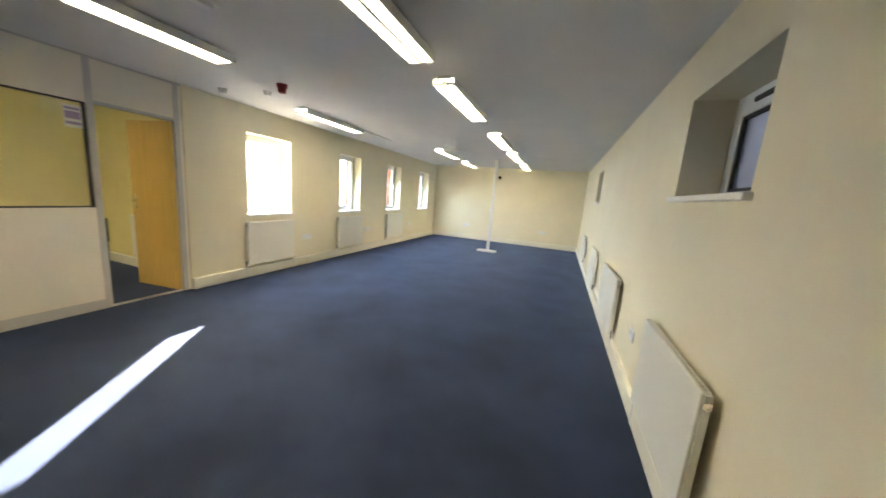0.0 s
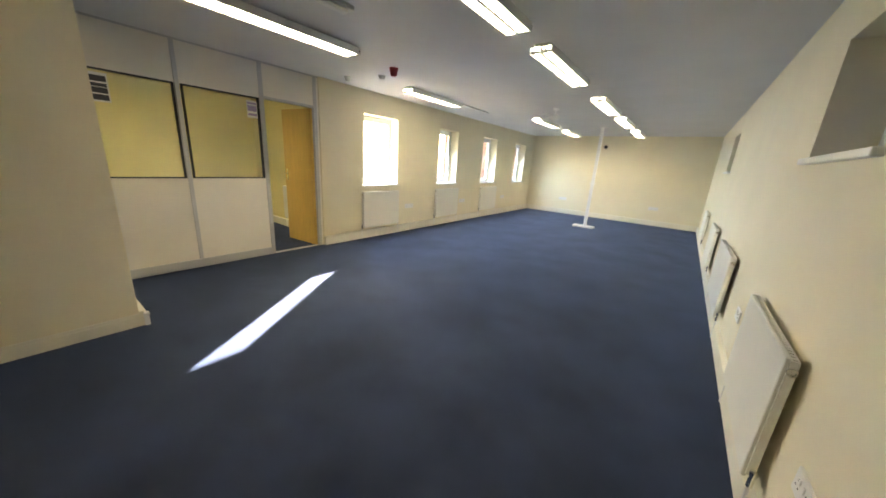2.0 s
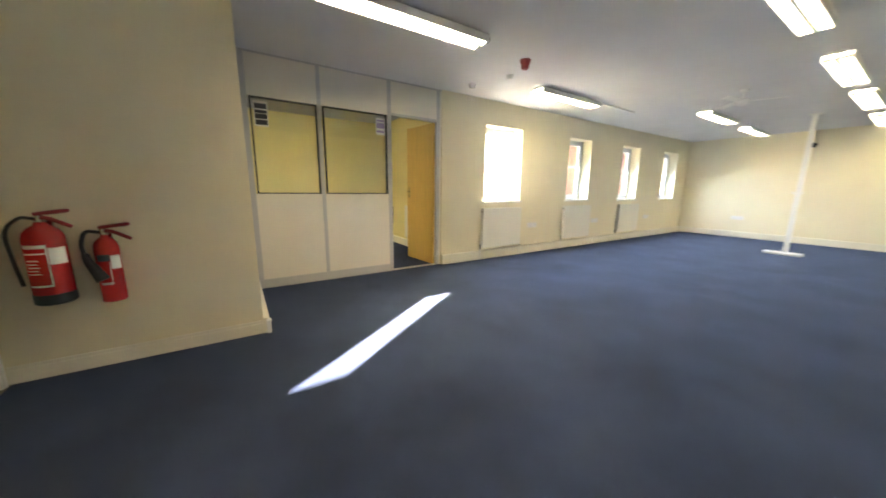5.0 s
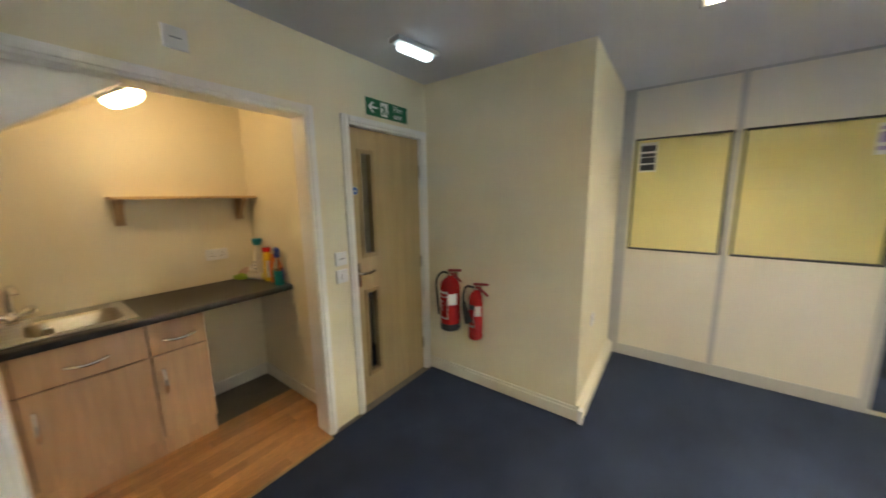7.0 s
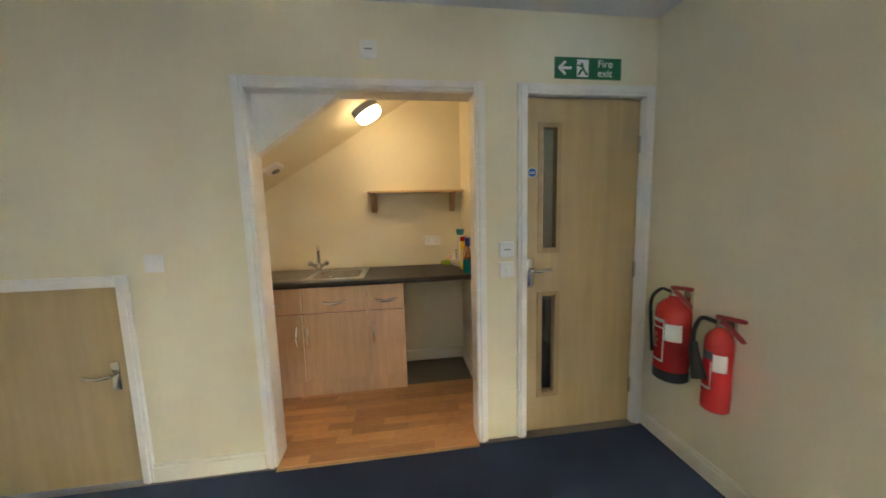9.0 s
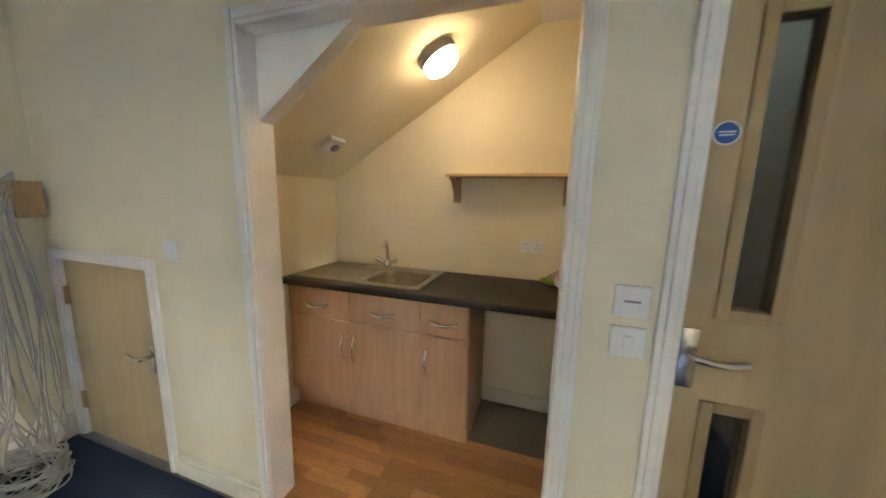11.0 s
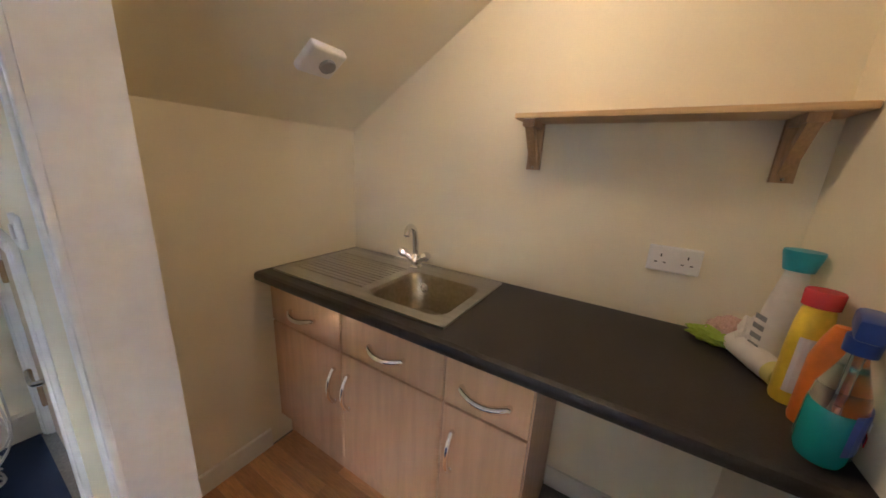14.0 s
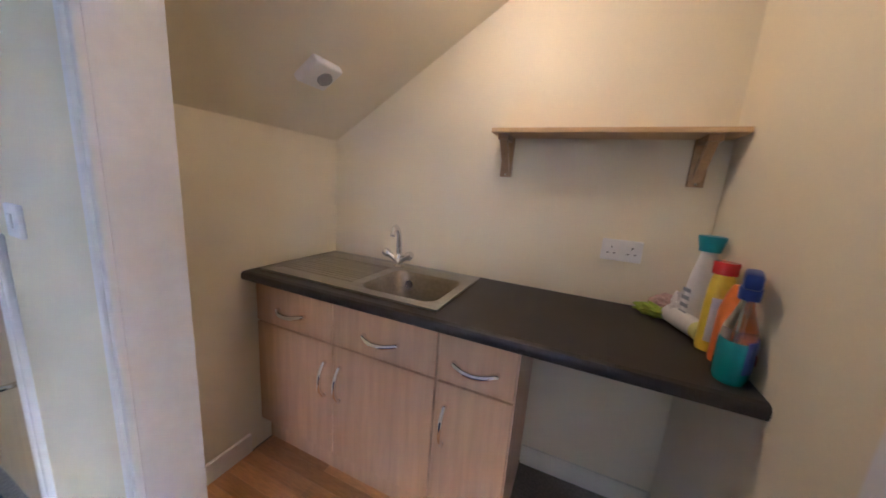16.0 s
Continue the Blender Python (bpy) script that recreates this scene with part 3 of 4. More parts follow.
def fire_door():
    y0, y1 = -0.07, -0.026
    d = thing("door_2", pose(-0.02, 0, 0), "closed maple veneer fire door with two narrow glass slots", "door", kind="structure")
    x0, x1 = 0.064, 0.766
    v0, v1 = 0.560, 0.685
    slots = ((0.235, 0.890), (1.135, 1.862))
    bm = boxes(((x0, y0, 0.006), (v0, y1, 2.003)), ((v1, y0, 0.006), (x1, y1, 2.003)), ((v0, y0, 0.006), (v1, y1, slots[0][0])), ((v0, y0, slots[0][1]), (v1, y1, slots[1][0])), ((v0, y0, slots[1][1]), (v1, y1, 2.003)))
    bmesh.ops.remove_doubles(bm, verts=bm.verts[:], dist=1e-5)
    part("leaf", bm, MAPLE, d)
    for z0, z1 in slots:
        e = 0.022
        part("glazing_bead", boxes(((v0 - 0.008, y0, z0 - 0.008), (v0 + e, y1 + 0.009, z1 + 0.008)), ((v1 - e, y0, z0 - 0.008), (v1 + 0.008, y1 + 0.009, z1 + 0.008)), ((v0 + e, y0, z0 - 0.008), (v1 - e, y1 + 0.009, z0 + e)), ((v0 + e, y0, z1 - e), (v1 - e, y1 + 0.009, z1 + 0.008)), r=0.003), MAPLE_BEAD, d, "darker timber glazing bead")
        g = part("pane", boxes(((v0 + e, -0.051, z0 + e), (v1 - e, -0.045, z1 - e))), GLASS, d)
        g.visible_shadow = False
    h = bmesh.new()
    lever(h, 0.738, 1.03, -1)
    hp = part("door_handle", h, NICKEL, d, "satin lever handle on a plate", True)
    hp.location = (0, y1, 0)
    for z in (0.25, 1.0, 1.75):
        part("hinge", boxes(((x0 - 0.006, y1, z - 0.05), (x0 + 0.012, y1 + 0.012, z + 0.05)), r=0.003), NICKEL, d)
    disc = bmesh.new()
    lathe(disc, [(0.028, 0), (0.028, 0.002)], 24)
    ring = part("disc_rim", disc, PAPER, d)
    ring.matrix_local = pose(0.727, y1, 1.592, -90)
    disc = bmesh.new()
    lathe(disc, [(0.025, 0.002), (0.025, 0.003)], 24)
    part("disc_face", disc, BLUE, ring)
    part("print_bar", boxes(((-0.017, -0.004, 0.003), (0.017, -0.001, 0.0036)), ((-0.015, 0.003, 0.003), (0.015, 0.006, 0.0036))), PAPER, ring)


fire_door()
for nm, a, b in (("wall_lobby_west", (XR - 0.05, -2.2, 0), (XR, -0.12, H)), ("wall_lobby_south", (XR, -2.2, 0), (0.78, -2.15, H)), ("wall_lobby_east", (0.78, -2.2, 0), (0.81, -0.12, H)), ("ceiling_lobby", (XR, -2.15, H - 0.02), (0.78, -0.12, H + 0.02)), ("floor_lobby", (XR, -2.15, -0.011), (0.78, -0.12, 0.0))):
    structure(nm, boxes((a, b)), CARPET if nm == "floor_lobby" else WALL, "plain lobby behind the fire door", nm.split("_")[0])
# made-up box that darkens what the lower door pane shows
dark_box = thing("storage_box", pose(0.55, -0.5, 0), "dark box added behind the fire door to darken its lower pane", "box")
part("box", boxes(((-0.2, -0.18, 0), (0.2, 0.18, 0.72)), r=0.015), BLACK, dark_box)
part("lid", boxes(((-0.21, -0.19, 0.721), (0.21, 0.19, 0.75)), r=0.008), BLACK, dark_box)


def cupboard_door():
    d = thing("door_3", pose(0, 0, 0), "low closed maple veneer cupboard door", "door", kind="structure")
    part("leaf", boxes(((2.865, -0.05, 0.006), (3.592, -0.012, 1.054)), r=0.002), MAPLE, d)
    h = bmesh.new()
    lever(h, 2.93, 0.61, 1, 0.15)
    part("door_handle", h, NICKEL, d, "satin lever handle on a plate", True).location = (0, -0.012, 0)
    part("strike_plate", boxes(((2.852, -0.004, 0.53), (2.868, 0.006, 0.68)), r=0.002), BRACKET, d)
    for z in (0.22, 0.85):
        part("hinge", boxes(((3.570, -0.012, z - 0.05), (3.603, 0.004, z + 0.05)), r=0.003), BRACKET, d)


cupboard_door()


def exit_sign():
    s = thing("exit_sign", pose(0.396, 0, 2.152), "green and white fire exit sign above the fire door", "sign")
    part("board", boxes(((-0.198, 0, -0.056), (0.198, 0.004, 0.056))), GREEN, s)
    # seen from the room the wall runs right to left, so x is mirrored
    a = bmesh.new()
    box(a, (0.10, 0.004, -0.007), (0.165, 0.0055, 0.007))
    for k in (1, -1):
        box(a, (-0.002, 0, -0.007), (0.05, 0.0015, 0.007), pose(0.172, 0.004, 0, 0, k * 42, 0) @ pose(0, 0, 0, 0, 0, 0) @ Matrix.Scale(-1, 4, (1, 0, 0)))
    part("arrow", a, PAPER, s, "white arrow")
    part("door_symbol", boxes(((0.0, 0.004, -0.045), (0.068, 0.0055, 0.045))), PAPER, s, "white door pictogram")
    f = bmesh.new()
    for x, z, w, h, r in ((0.036, 0.010, 0.012, 0.036, 20), (0.020, -0.02, 0.012, 0.040, 40), (0.050, -0.022, 0.012, 0.036, -30), (0.052, 0.012, 0.026, 0.009, -20)):
        box(f, (-w / 2, 0, -h / 2), (w / 2, 0.001, h / 2), pose(x, 0.0055, z, 0, r, 0))
    part("symbol_bars", f, GREEN, s)
    lettering("lettering", "Fire\nexit", 0.058, PAPER, s, pose(-0.10, 0.0045, 0, 90, 0, 180))


exit_sign()


# ---- fire extinguishers ----
def extinguisher(y, z, r, h, carbon):
    e = thing("fire_extinguisher", pose(XR + r + 0.012, y, z), "slim red fire extinguisher with a black horn on the wall" if carbon else "larger red fire extinguisher with a black base on the wall", "fire extinguisher", "extinguishers")
    b = bmesh.new()
    base = 0.0 if carbon else 0.055
    lathe(b, [(r * 0.9, base), (r, base + 0.006), (r, h * 0.80), (r * 0.92, h * 0.87), (r * 0.66, h * 0.93), (r * 0.36, h * 0.965), (r * 0.3, h)], 28)
    part("cylinder", b, RED, e, smooth=True)
    if not carbon:
        b = bmesh.new()
        lathe(b, [(r * 0.9, 0), (r * 1.02, 0.008), (r * 1.02, 0.056), (r * 0.98, 0.06)], 28)
        part("base_cup", b, BLACK, e, "black plastic base", True)
    b = bmesh.new()
    lathe(b, [(0.017, h - 0.004), (0.017, h + 0.03), (0.012, h + 0.036)], 14)
    valve = part("valve", b, NICKEL, e, "metal valve head", True)
    for lift, nm, ln in ((0.048, "grip", 0.12), (0.02, "carry_handle", 0.12)):
        b = bmesh.new()
        tilt = 0.012 if nm == "grip" else -0.05
        tube(b, bend([(0.0, -0.015, h + lift - 0.008), (0.01, 0.03, h + lift), (0.02, ln, h + lift + tilt)]), [0.011] * 12 + [0.009], 8)
        part(nm, b, RED_PLASTIC, valve, "dark red lever", True)
    hose = bmesh.new()
    if carbon:
        tube(hose, bend([(0.0, -0.015, h + 0.014), (0.03, -r - 0.01, h + 0.02), (0.045, -r - 0.03, h - 0.05), (0.05, -r - 0.022, h - 0.12)]), 0.010, 10)
        part("hose", hose, BLACK, e, smooth=True)
        horn = bmesh.new()
        tube(horn, [(0.05, -r - 0.022, h - 0.10), (0.055, -r - 0.015, h - 0.14), (0.075, -r * 0.3, h * 0.36)], [0.016, 0.020, 0.032], 14)
        part("horn", horn, BLACK, e, "black discharge horn", True)
    else:
        tube(hose, bend([(0.0, -0.015, h + 0.016), (0.02, -r * 0.8, h + 0.022), (0.03, -r - 0.035, h - 0.05), (0.03, -r - 0.03, h * 0.55), (0.03, -r - 0.015, h * 0.25)]), 0.009, 10)
        part("hose", hose, BLACK, e, smooth=True)
    lab = bmesh.new()
    def wrap(bm, a0, a1, z0, z1, lift, n=8):
        for k in range(n):
            p, q = radians(a0 + (a1 - a0) * k / n), radians(a0 + (a1 - a0) * (k + 1) / n)
            rr = r + lift
            v = [bm.verts.new((rr * math.cos(t), rr * math.sin(t), zz)) for t, zz in ((p, z0), (q, z0), (q, z1), (p, z1))]
            bm.faces.new(v)
    wrap(lab, 22, 75, h * 0.50, h * 0.70, 0.0012)
    part("service_label", lab, PAPER, e, "white service record label")
    lab = bmesh.new()
    if carbon:
        wrap(lab, -40, 20, h * 0.62, h * 0.72, 0.001)
        part("type_label", lab, DARKINK, e, "black type panel")
        lab = bmesh.new()
        wrap(lab, -38, 18, h * 0.27, h * 0.30, 0.001)
        wrap(lab, 14, 18, h * 0.27, h * 0.60, 0.001, 1)
    else:
        wrap(lab, -50, 20, h * 0.70, h * 0.74, 0.001)
        wrap(lab, -50, 20, h * 0.63, h * 0.645, 0.001)
        wrap(lab, -50, 20, h * 0.235, h * 0.255, 0.001)
        wrap(lab, 16, 20, h * 0.255, h * 0.70, 0.001, 1)
        for k in range(5):
            wrap(lab, -45, -5 - 6 * (k % 2), h * (0.55 - 0.04 * k), h * (0.56 - 0.04 * k), 0.001, 5)
    part("print_bar", lab, PAPER, e)
    part("wall_bracket", boxes(((-r - 0.012, -0.02, h * 0.55), (-r + 0.004, 0.02, h + 0.02))), NICKEL, e)


extinguisher(0.295, 0.467, 0.08, 0.45, False)
extinguisher(0.52, 0.43, 0.055, 0.40, True)


# ---- the kitchenette ----
RISE, ZK = 0.62, 1.54
structure("wall_kitchen_back", boxes(((KL - 0.1, KB - 0.12, 0), (KR + 0.1, KB, H))), WALL, "cream kitchenette back wall", "wall")
structure("wall_kitchen_right", boxes(((0.812, KB, 0), (KL, -0.12, H))), WALL, "cream kitchenette side wall", "wall")
structure("wall_kitchen_left", boxes(((KR, KB, 0), (KR + 0.1, -0.12, H))), WALL, "cream kitchenette side wall below the stairs", "wall")
XT = KR - (H - ZK) / RISE
sof = bmesh.new()
for y in (KB, -0.12):
    for x, z in ((KR, ZK), (XT, H), (KR, H)):
        sof.verts.new((x, y, z))
sof.verts.ensure_lookup_table()
v = sof.verts
for q in ((0, 1, 2), (5, 4, 3), (0, 3, 4, 1), (1, 4, 5, 2), (2, 5, 3, 0)):
    sof.faces.new([v[i] for i in q])
structure("ceiling_stair_soffit", sof, WALL, "sloping cream underside of the stairs", "ceiling")
structure("ceiling_kitchen", boxes(((KL - 0.1, KB - 0.12, H), (KR + 0.1, -0.12, H + 0.2))), CEIL, "white kitchenette ceiling", "ceiling")
# downstand inside the opening
dn = bmesh.new()
zx = lambda x: 1.70 + 0.71 * (2.191 - x)
for y in (-0.125, -0.06):
    for x, z in ((2.191, zx(2.191)), (1.76, 2.006), (2.191, 2.006)):
        dn.verts.new((x, y, z))
dn.verts.ensure_lookup_table()
v = dn.verts
for q in ((0, 1, 2), (5, 4, 3), (0, 3, 4, 1), (1, 4, 5, 2), (2, 5, 3, 0)):
    dn.faces.new([v[i] for i in q])
structure("trim_stair_downstand", dn, GLOSS, "white triangular boarding below the stairs", "trim")
structure("baseboard_kitchen_right", boxes(((KL, KB, 0), (KL + 0.016, -0.124, 0.1)), r=0.003), SKIRT, "cream skirting in the kitchenette", "skirting board")
structure("baseboard_kitchen_back", boxes(((KL + 0.016, KB, 0), (1.458, KB + 0.016, 0.1)), r=0.003), SKIRT, "cream skirting in the kitchenette", "skirting board")
structure("baseboard_kitchen_left", boxes(((KR - 0.016, -0.56, 0), (KR, -0.124, 0.1)), r=0.003), SKIRT, "cream skirting in the kitchenette", "skirting board")


def cabinet(x0, x1, fronts, label):
    """A base unit. fronts: (x0, x1, the side of its door handle)."""
    c = thing("base_cabinet", pose(0, 0, 0), label, "cabinet", "kitchen base units")
    y0, y1 = KB + 0.03, -0.636
    t = 0.016
    bm = boxes(((x0, y0, 0.145), (x0 + t, y1, 0.868)), ((x1 - t, y0, 0.145), (x1, y1, 0.868)), ((x0 + t, y0, 0.145), (x1 - t, y1, 0.161)), ((x0 + t, y0, 0.161), (x1 - t, y0 + 0.006, 0.868)))
    part("body", bm, BEECH, c)
    # dark sheet that puts the shade of the gaps into colour
    part("shade_sheet", boxes(((x0 + t, y1 - 0.012, 0.165), (x1 - t, y1 - 0.002, 0.866))), GAP_SHADE, c, "dark sheet giving the shade in the gaps between the fronts")
    part("plinth", boxes(((x0, y1 - 0.05, 0), (x1, y1 - 0.034, 0.143))), BEECH, c)
    part("side_foot", boxes(((x0, y0, 0), (x0 + t, y1 - 0.05, 0.143))), BEECH, c)
    for a, b, s in fronts:
        dr = part("drawer_front", boxes(((a + 0.003, y1, 0.670), (b - 0.003, y1 + 0.018, 0.862)), r=0.003), BEECH, c)
        mid, z = (a + b) / 2, 0.752
        h = bmesh.new()
        w = 0.074
        tube(h, bend([(mid - w, 0, z), (mid - w, 0.012, z), (mid - w * 0.5, 0.033, z - 0.005), (mid, 0.038, z - 0.008), (mid + w * 0.5, 0.033, z - 0.005), (mid + w, 0.012, z), (mid + w, 0, z)]), [0.008] * 6 + [0.0105] * 25 + [0.008] * 6, 10)
        part("handle", h, CHROME, dr, "chrome bow handle", True).location = (0, y1 + 0.018, 0)
        do = part("door", boxes(((a + 0.003, y1, 0.148), (b - 0.003, y1 + 0.018, 0.662)), r=0.003), BEECH, c)
        hx, z = (a + 0.04 if s < 0 else b - 0.04), 0.50
        h = bmesh.new()
        tube(h, bend([(hx, 0, z + w), (hx, 0.012, z + w), (hx, 0.033, z + w * 0.5), (hx, 0.038, z), (hx, 0.033, z - w * 0.5), (hx, 0.012, z - w), (hx, 0, z - w)]), 0.0085, 10)
        part("handle", h, CHROME, do, "chrome bow handle", True).location = (0, y1 + 0.018, 0)


cabinet(1.737, 2.655, ((2.202, 2.655, -1), (1.737, 2.202, 1)), "double beech-effect sink base cabinet with two drawers and doors")
cabinet(1.460, 1.733, ((1.460, 1.733, 1),), "narrow beech-effect base cabinet with a drawer and door")

# worktop, open at the sink bowl
SX0, SX1, SY0, SY1 = 1.752, 2.625, -1.110, -0.622      # sink rim
BX0, BX1, BY0, BY1 = 1.793, 2.135, -0.995, -0.675      # bowl
w = thing("worktop", pose(0, 0, 0), "dark brown laminate worktop with a rounded front edge", "worktop")
bm = boxes(((KL, KB, 0.872), (BX0, -0.577, 0.91)), ((BX1, KB, 0.872), (KR, -0.577, 0.91)), ((BX0, KB, 0.872), (BX1, BY0, 0.91)), ((BX0, BY1, 0.872), (BX1, -0.577, 0.91)))
part("slab", bm, WORKTOP, w)
edge = bmesh.new()
prof = [(-0.577, 0.872), (-0.562, 0.873), (-0.558, 0.882), (-0.558, 0.897), (-0.563, 0.906), (-0.577, 0.91)]
rows = [[edge.verts.new((x, y, z)) for y, z in prof] for x in (KL, KR)]
for k in range(len(prof) - 1):
    edge.faces.new((rows[0][k], rows[0][k + 1], rows[1][k + 1], rows[1][k]))
part("front_edge", edge, WORKTOP, w, smooth=True)


def sink():
    s = thing("kitchen_sink", pose(0, 0, 0.911), "stained stainless steel sink with a ridged drainer", "sink")
    t = 0.005
    rim = boxes(((SX0, SY0, 0), (SX1, BY0, t)), ((SX0, BY1, 0), (SX1, SY1, t)), ((SX0, BY0, 0), (BX0, BY1, t)), ((BX1, BY0, 0), (BX1 + 0.04, BY1, t)), ((SX1 - 0.03, BY0, 0), (SX1, BY1, t)))
    for a, b in (((SX0, SY0), (SX1, SY0 + 0.012)), ((SX0, SY1 - 0.012), (SX1, SY1)), ((SX0, SY0), (SX0 + 0.012, SY1)), ((SX1 - 0.012, SY0), (SX1, SY1))):
        box(rim, (*a, t), (*b, t + 0.003))
    part("rim", rim, STEEL, s)
    drainer = part("drainer", boxes(((BX1 + 0.04, BY0, 0.0), (SX1 - 0.03, BY1, 0.002))), STEEL, s, "ridged steel drainer")
    for k in range(11):
        y = BY0 + 0.012 + k * 0.026
        part("ridge", boxes(((BX1 + 0.05, y, 0.002), (SX1 - 0.04, y + 0.012, 0.0055)), r=0.0016), STEEL, drainer)
    # bowl: a rounded tray built as rings
    bowl = bmesh.new()
    cx, cy, hx, hy = (BX0 + BX1) / 2, (BY0 + BY1) / 2, (BX1 - BX0) / 2, (BY1 - BY0) / 2
    rings = []
    for inset, z, r in ((-0.004, 0.0055, 0.06), (0.0, 0.003, 0.06), (0.008, -0.012, 0.06), (0.016, -0.12, 0.06), (0.030, -0.145, 0.06), (0.07, -0.152, 0.05), (0.125, -0.155, 0.02)):
        ring = []
        ax, ay = hx - inset, hy - inset
        for sx, sy, a0 in ((1, 1, 0), (-1, 1, 90), (-1, -1, 180), (1, -1, 270)):
            for k in range(6):
                a = radians(a0 + 90 * k / 5)
                ring.append(bowl.verts.new((cx + sx * (ax - r) + r * math.cos(a), cy + sy * (ay - r) + r * math.sin(a), z)))
        rings.append(ring)
    n = len(rings[0])
    for p, q in zip(rings, rings[1:]):
        for k in range(n):
            bowl.faces.new((p[k], p[(k + 1) % n], q[(k + 1) % n], q[k]))
    bowl.faces.new(rings[-1])
    part("bowl", bowl, BOWL, s, "stained steel bowl, darkened for the shade inside it", True)
    # square corners of the bowl opening closed by the rim plate
    for sx in (1, -1):
        for sy in (1, -1):
            cap = bmesh.new()
            corner = [cap.verts.new((cx + sx * hx, cy + sy * hy, 0.0045))]
            for k in range(6):
                a = radians(90 * k / 5)
                corner.append(cap.verts.new((cx + sx * (hx - 0.06 + 0.06 * math.cos(a)), cy + sy * (hy - 0.06 + 0.06 * math.sin(a)), 0.0045)))
            cap.faces.new(corner)
            part("corner_plate", cap, STEEL, s)
    dn = bmesh.new()
    lathe(dn, [(0.035, -0.154), (0.035, -0.150), (0.026, -0.150), (0.02, -0.153)], 20, (cx, cy, 0))
    part("waste", dn, CHROME, s, "chrome waste", True)
    ov = bmesh.new()
    lathe(ov, [(0.022, 0), (0.022, 0.004), (0.014, 0.005), (0.012, 0.002)], 18)
    part("overflow", ov, CHROME, s, "chrome overflow", True).matrix_local = pose(cx + 0.1, BY0 + 0.016, -0.055, -85)


sink()


def tap():
    p = thing("mixer_tap", pose(2.165, -1.045, 0.916) @ Matrix.Scale(1.12, 4), "chrome mixer tap with a swan neck spout", "tap")
    b = bmesh.new()
    lathe(b, [(0.026, 0), (0.026, 0.006), (0.020, 0.012), (0.020, 0.05), (0.014, 0.06)], 18)
    part("body", b, CHROME, p, smooth=True)
    b = bmesh.new()
    tube(b, bend([(0, 0, 0.055), (0, 0.005, 0.11), (-0.004, 0.02, 0.16), (-0.012, 0.055, 0.185), (-0.02, 0.085, 0.178), (-0.025, 0.10, 0.155)]), [0.013] * 8 + [0.0115] * 22 + [0.0115], 12)
    part("spout", b, CHROME, p, smooth=True)
    for s in (-1, 1):
        b = bmesh.new()
        tube(b, [(s * 0.012, 0.004, 0.03), (s * 0.05, 0.012, 0.055)], 0.012, 12)
        tube(b, [(s * 0.046, 0.011, 0.052), (s * 0.058, 0.013, 0.059), (s * 0.072, 0.016, 0.068)], [0.018, 0.021, 0.015], 8)
        part("tap_head", b, CHROME, p, smooth=True)


tap()


def sponge():
    s = thing("sponge_pack", pose(1.95, -0.85, 0.7605, 0, 0, 20), "small yellow wrapped pack lying in the sink", "sponge")
    part("pack", boxes(((-0.045, -0.02, 0), (0.0, 0.02, 0.016)), ((0.006, -0.02, 0), (0.045, 0.018, 0.014)), r=0.005), YELLOW, s)
    part("band", boxes(((-0.03, -0.021, 0.0165), (-0.018, 0.021, 0.0175))), ORANGE, s)


sponge()


def shelf():
    s = thing("wall_shelf", pose(0, KB, 1.558), "pine shelf on two timber brackets against the wall", "shelf")
    part("board", boxes(((KL + 0.004, 0.0, 0), (1.73, 0.15, 0.018)), r=0.003), PINE, s)
    for x in (1.685, 0.995):
        b = bmesh.new()
        for dx in (0.0,):
            box(b, (x - 0.024, 0.0, -0.165), (x + 0.024, 0.02, 0))
            box(b, (x - 0.02, 0.02, -0.022), (x + 0.02, 0.13, 0))
            va = [b.verts.new((x + e, y, z)) for e in (-0.014, 0.014) for y, z in ((0.02, -0.15), (0.02, -0.105), (0.085, -0.022), (0.12, -0.022))]
            for q in ((0, 1, 2, 3), (7, 6, 5, 4), (0, 4, 5, 1), (1, 5, 6, 2), (2, 6, 7, 3), (3, 7, 4, 0)):
                b.faces.new([va[i] for i in q])
        part("bracket", b, BRACKET, s, "darker timber bracket")
        sc = bmesh.new()
        lathe(sc, [(0.005, 0), (0.005, 0.002), (0.003, 0.003)], 8)
        part("screw", sc, NICKEL, s).matrix_local = pose(x, 0.02, -0.155, -90)


shelf()


def bulkhead():
    x = 1.69
    z = ZK + RISE * (KR - x)
    a = math.degrees(math.atan(RISE))
    l = thing("bulkhead_light", pose(x, -0.66, z, 0, a, 0) @ pose(0, 0, 0, 180, 0, 0), "lit oval bulkhead lamp with a grey base on the stair soffit", "lamp")
    b = bmesh.new()
    lathe(b, [(0.10, 0), (0.102, 0.03), (0.094, 0.045)], 28, scale=(1.0, 0.72))
    part("base", b, INK, l, "dark grey lamp base", True)
    b = bmesh.new()
    lathe(b, [(0.093, 0.045), (0.095, 0.065), (0.085, 0.09), (0.06, 0.105), (0.025, 0.11)], 28, scale=(1.0, 0.72))
    part("diffuser", b, BULB_GLOW, l, "glowing opal diffuser", True)


bulkhead()


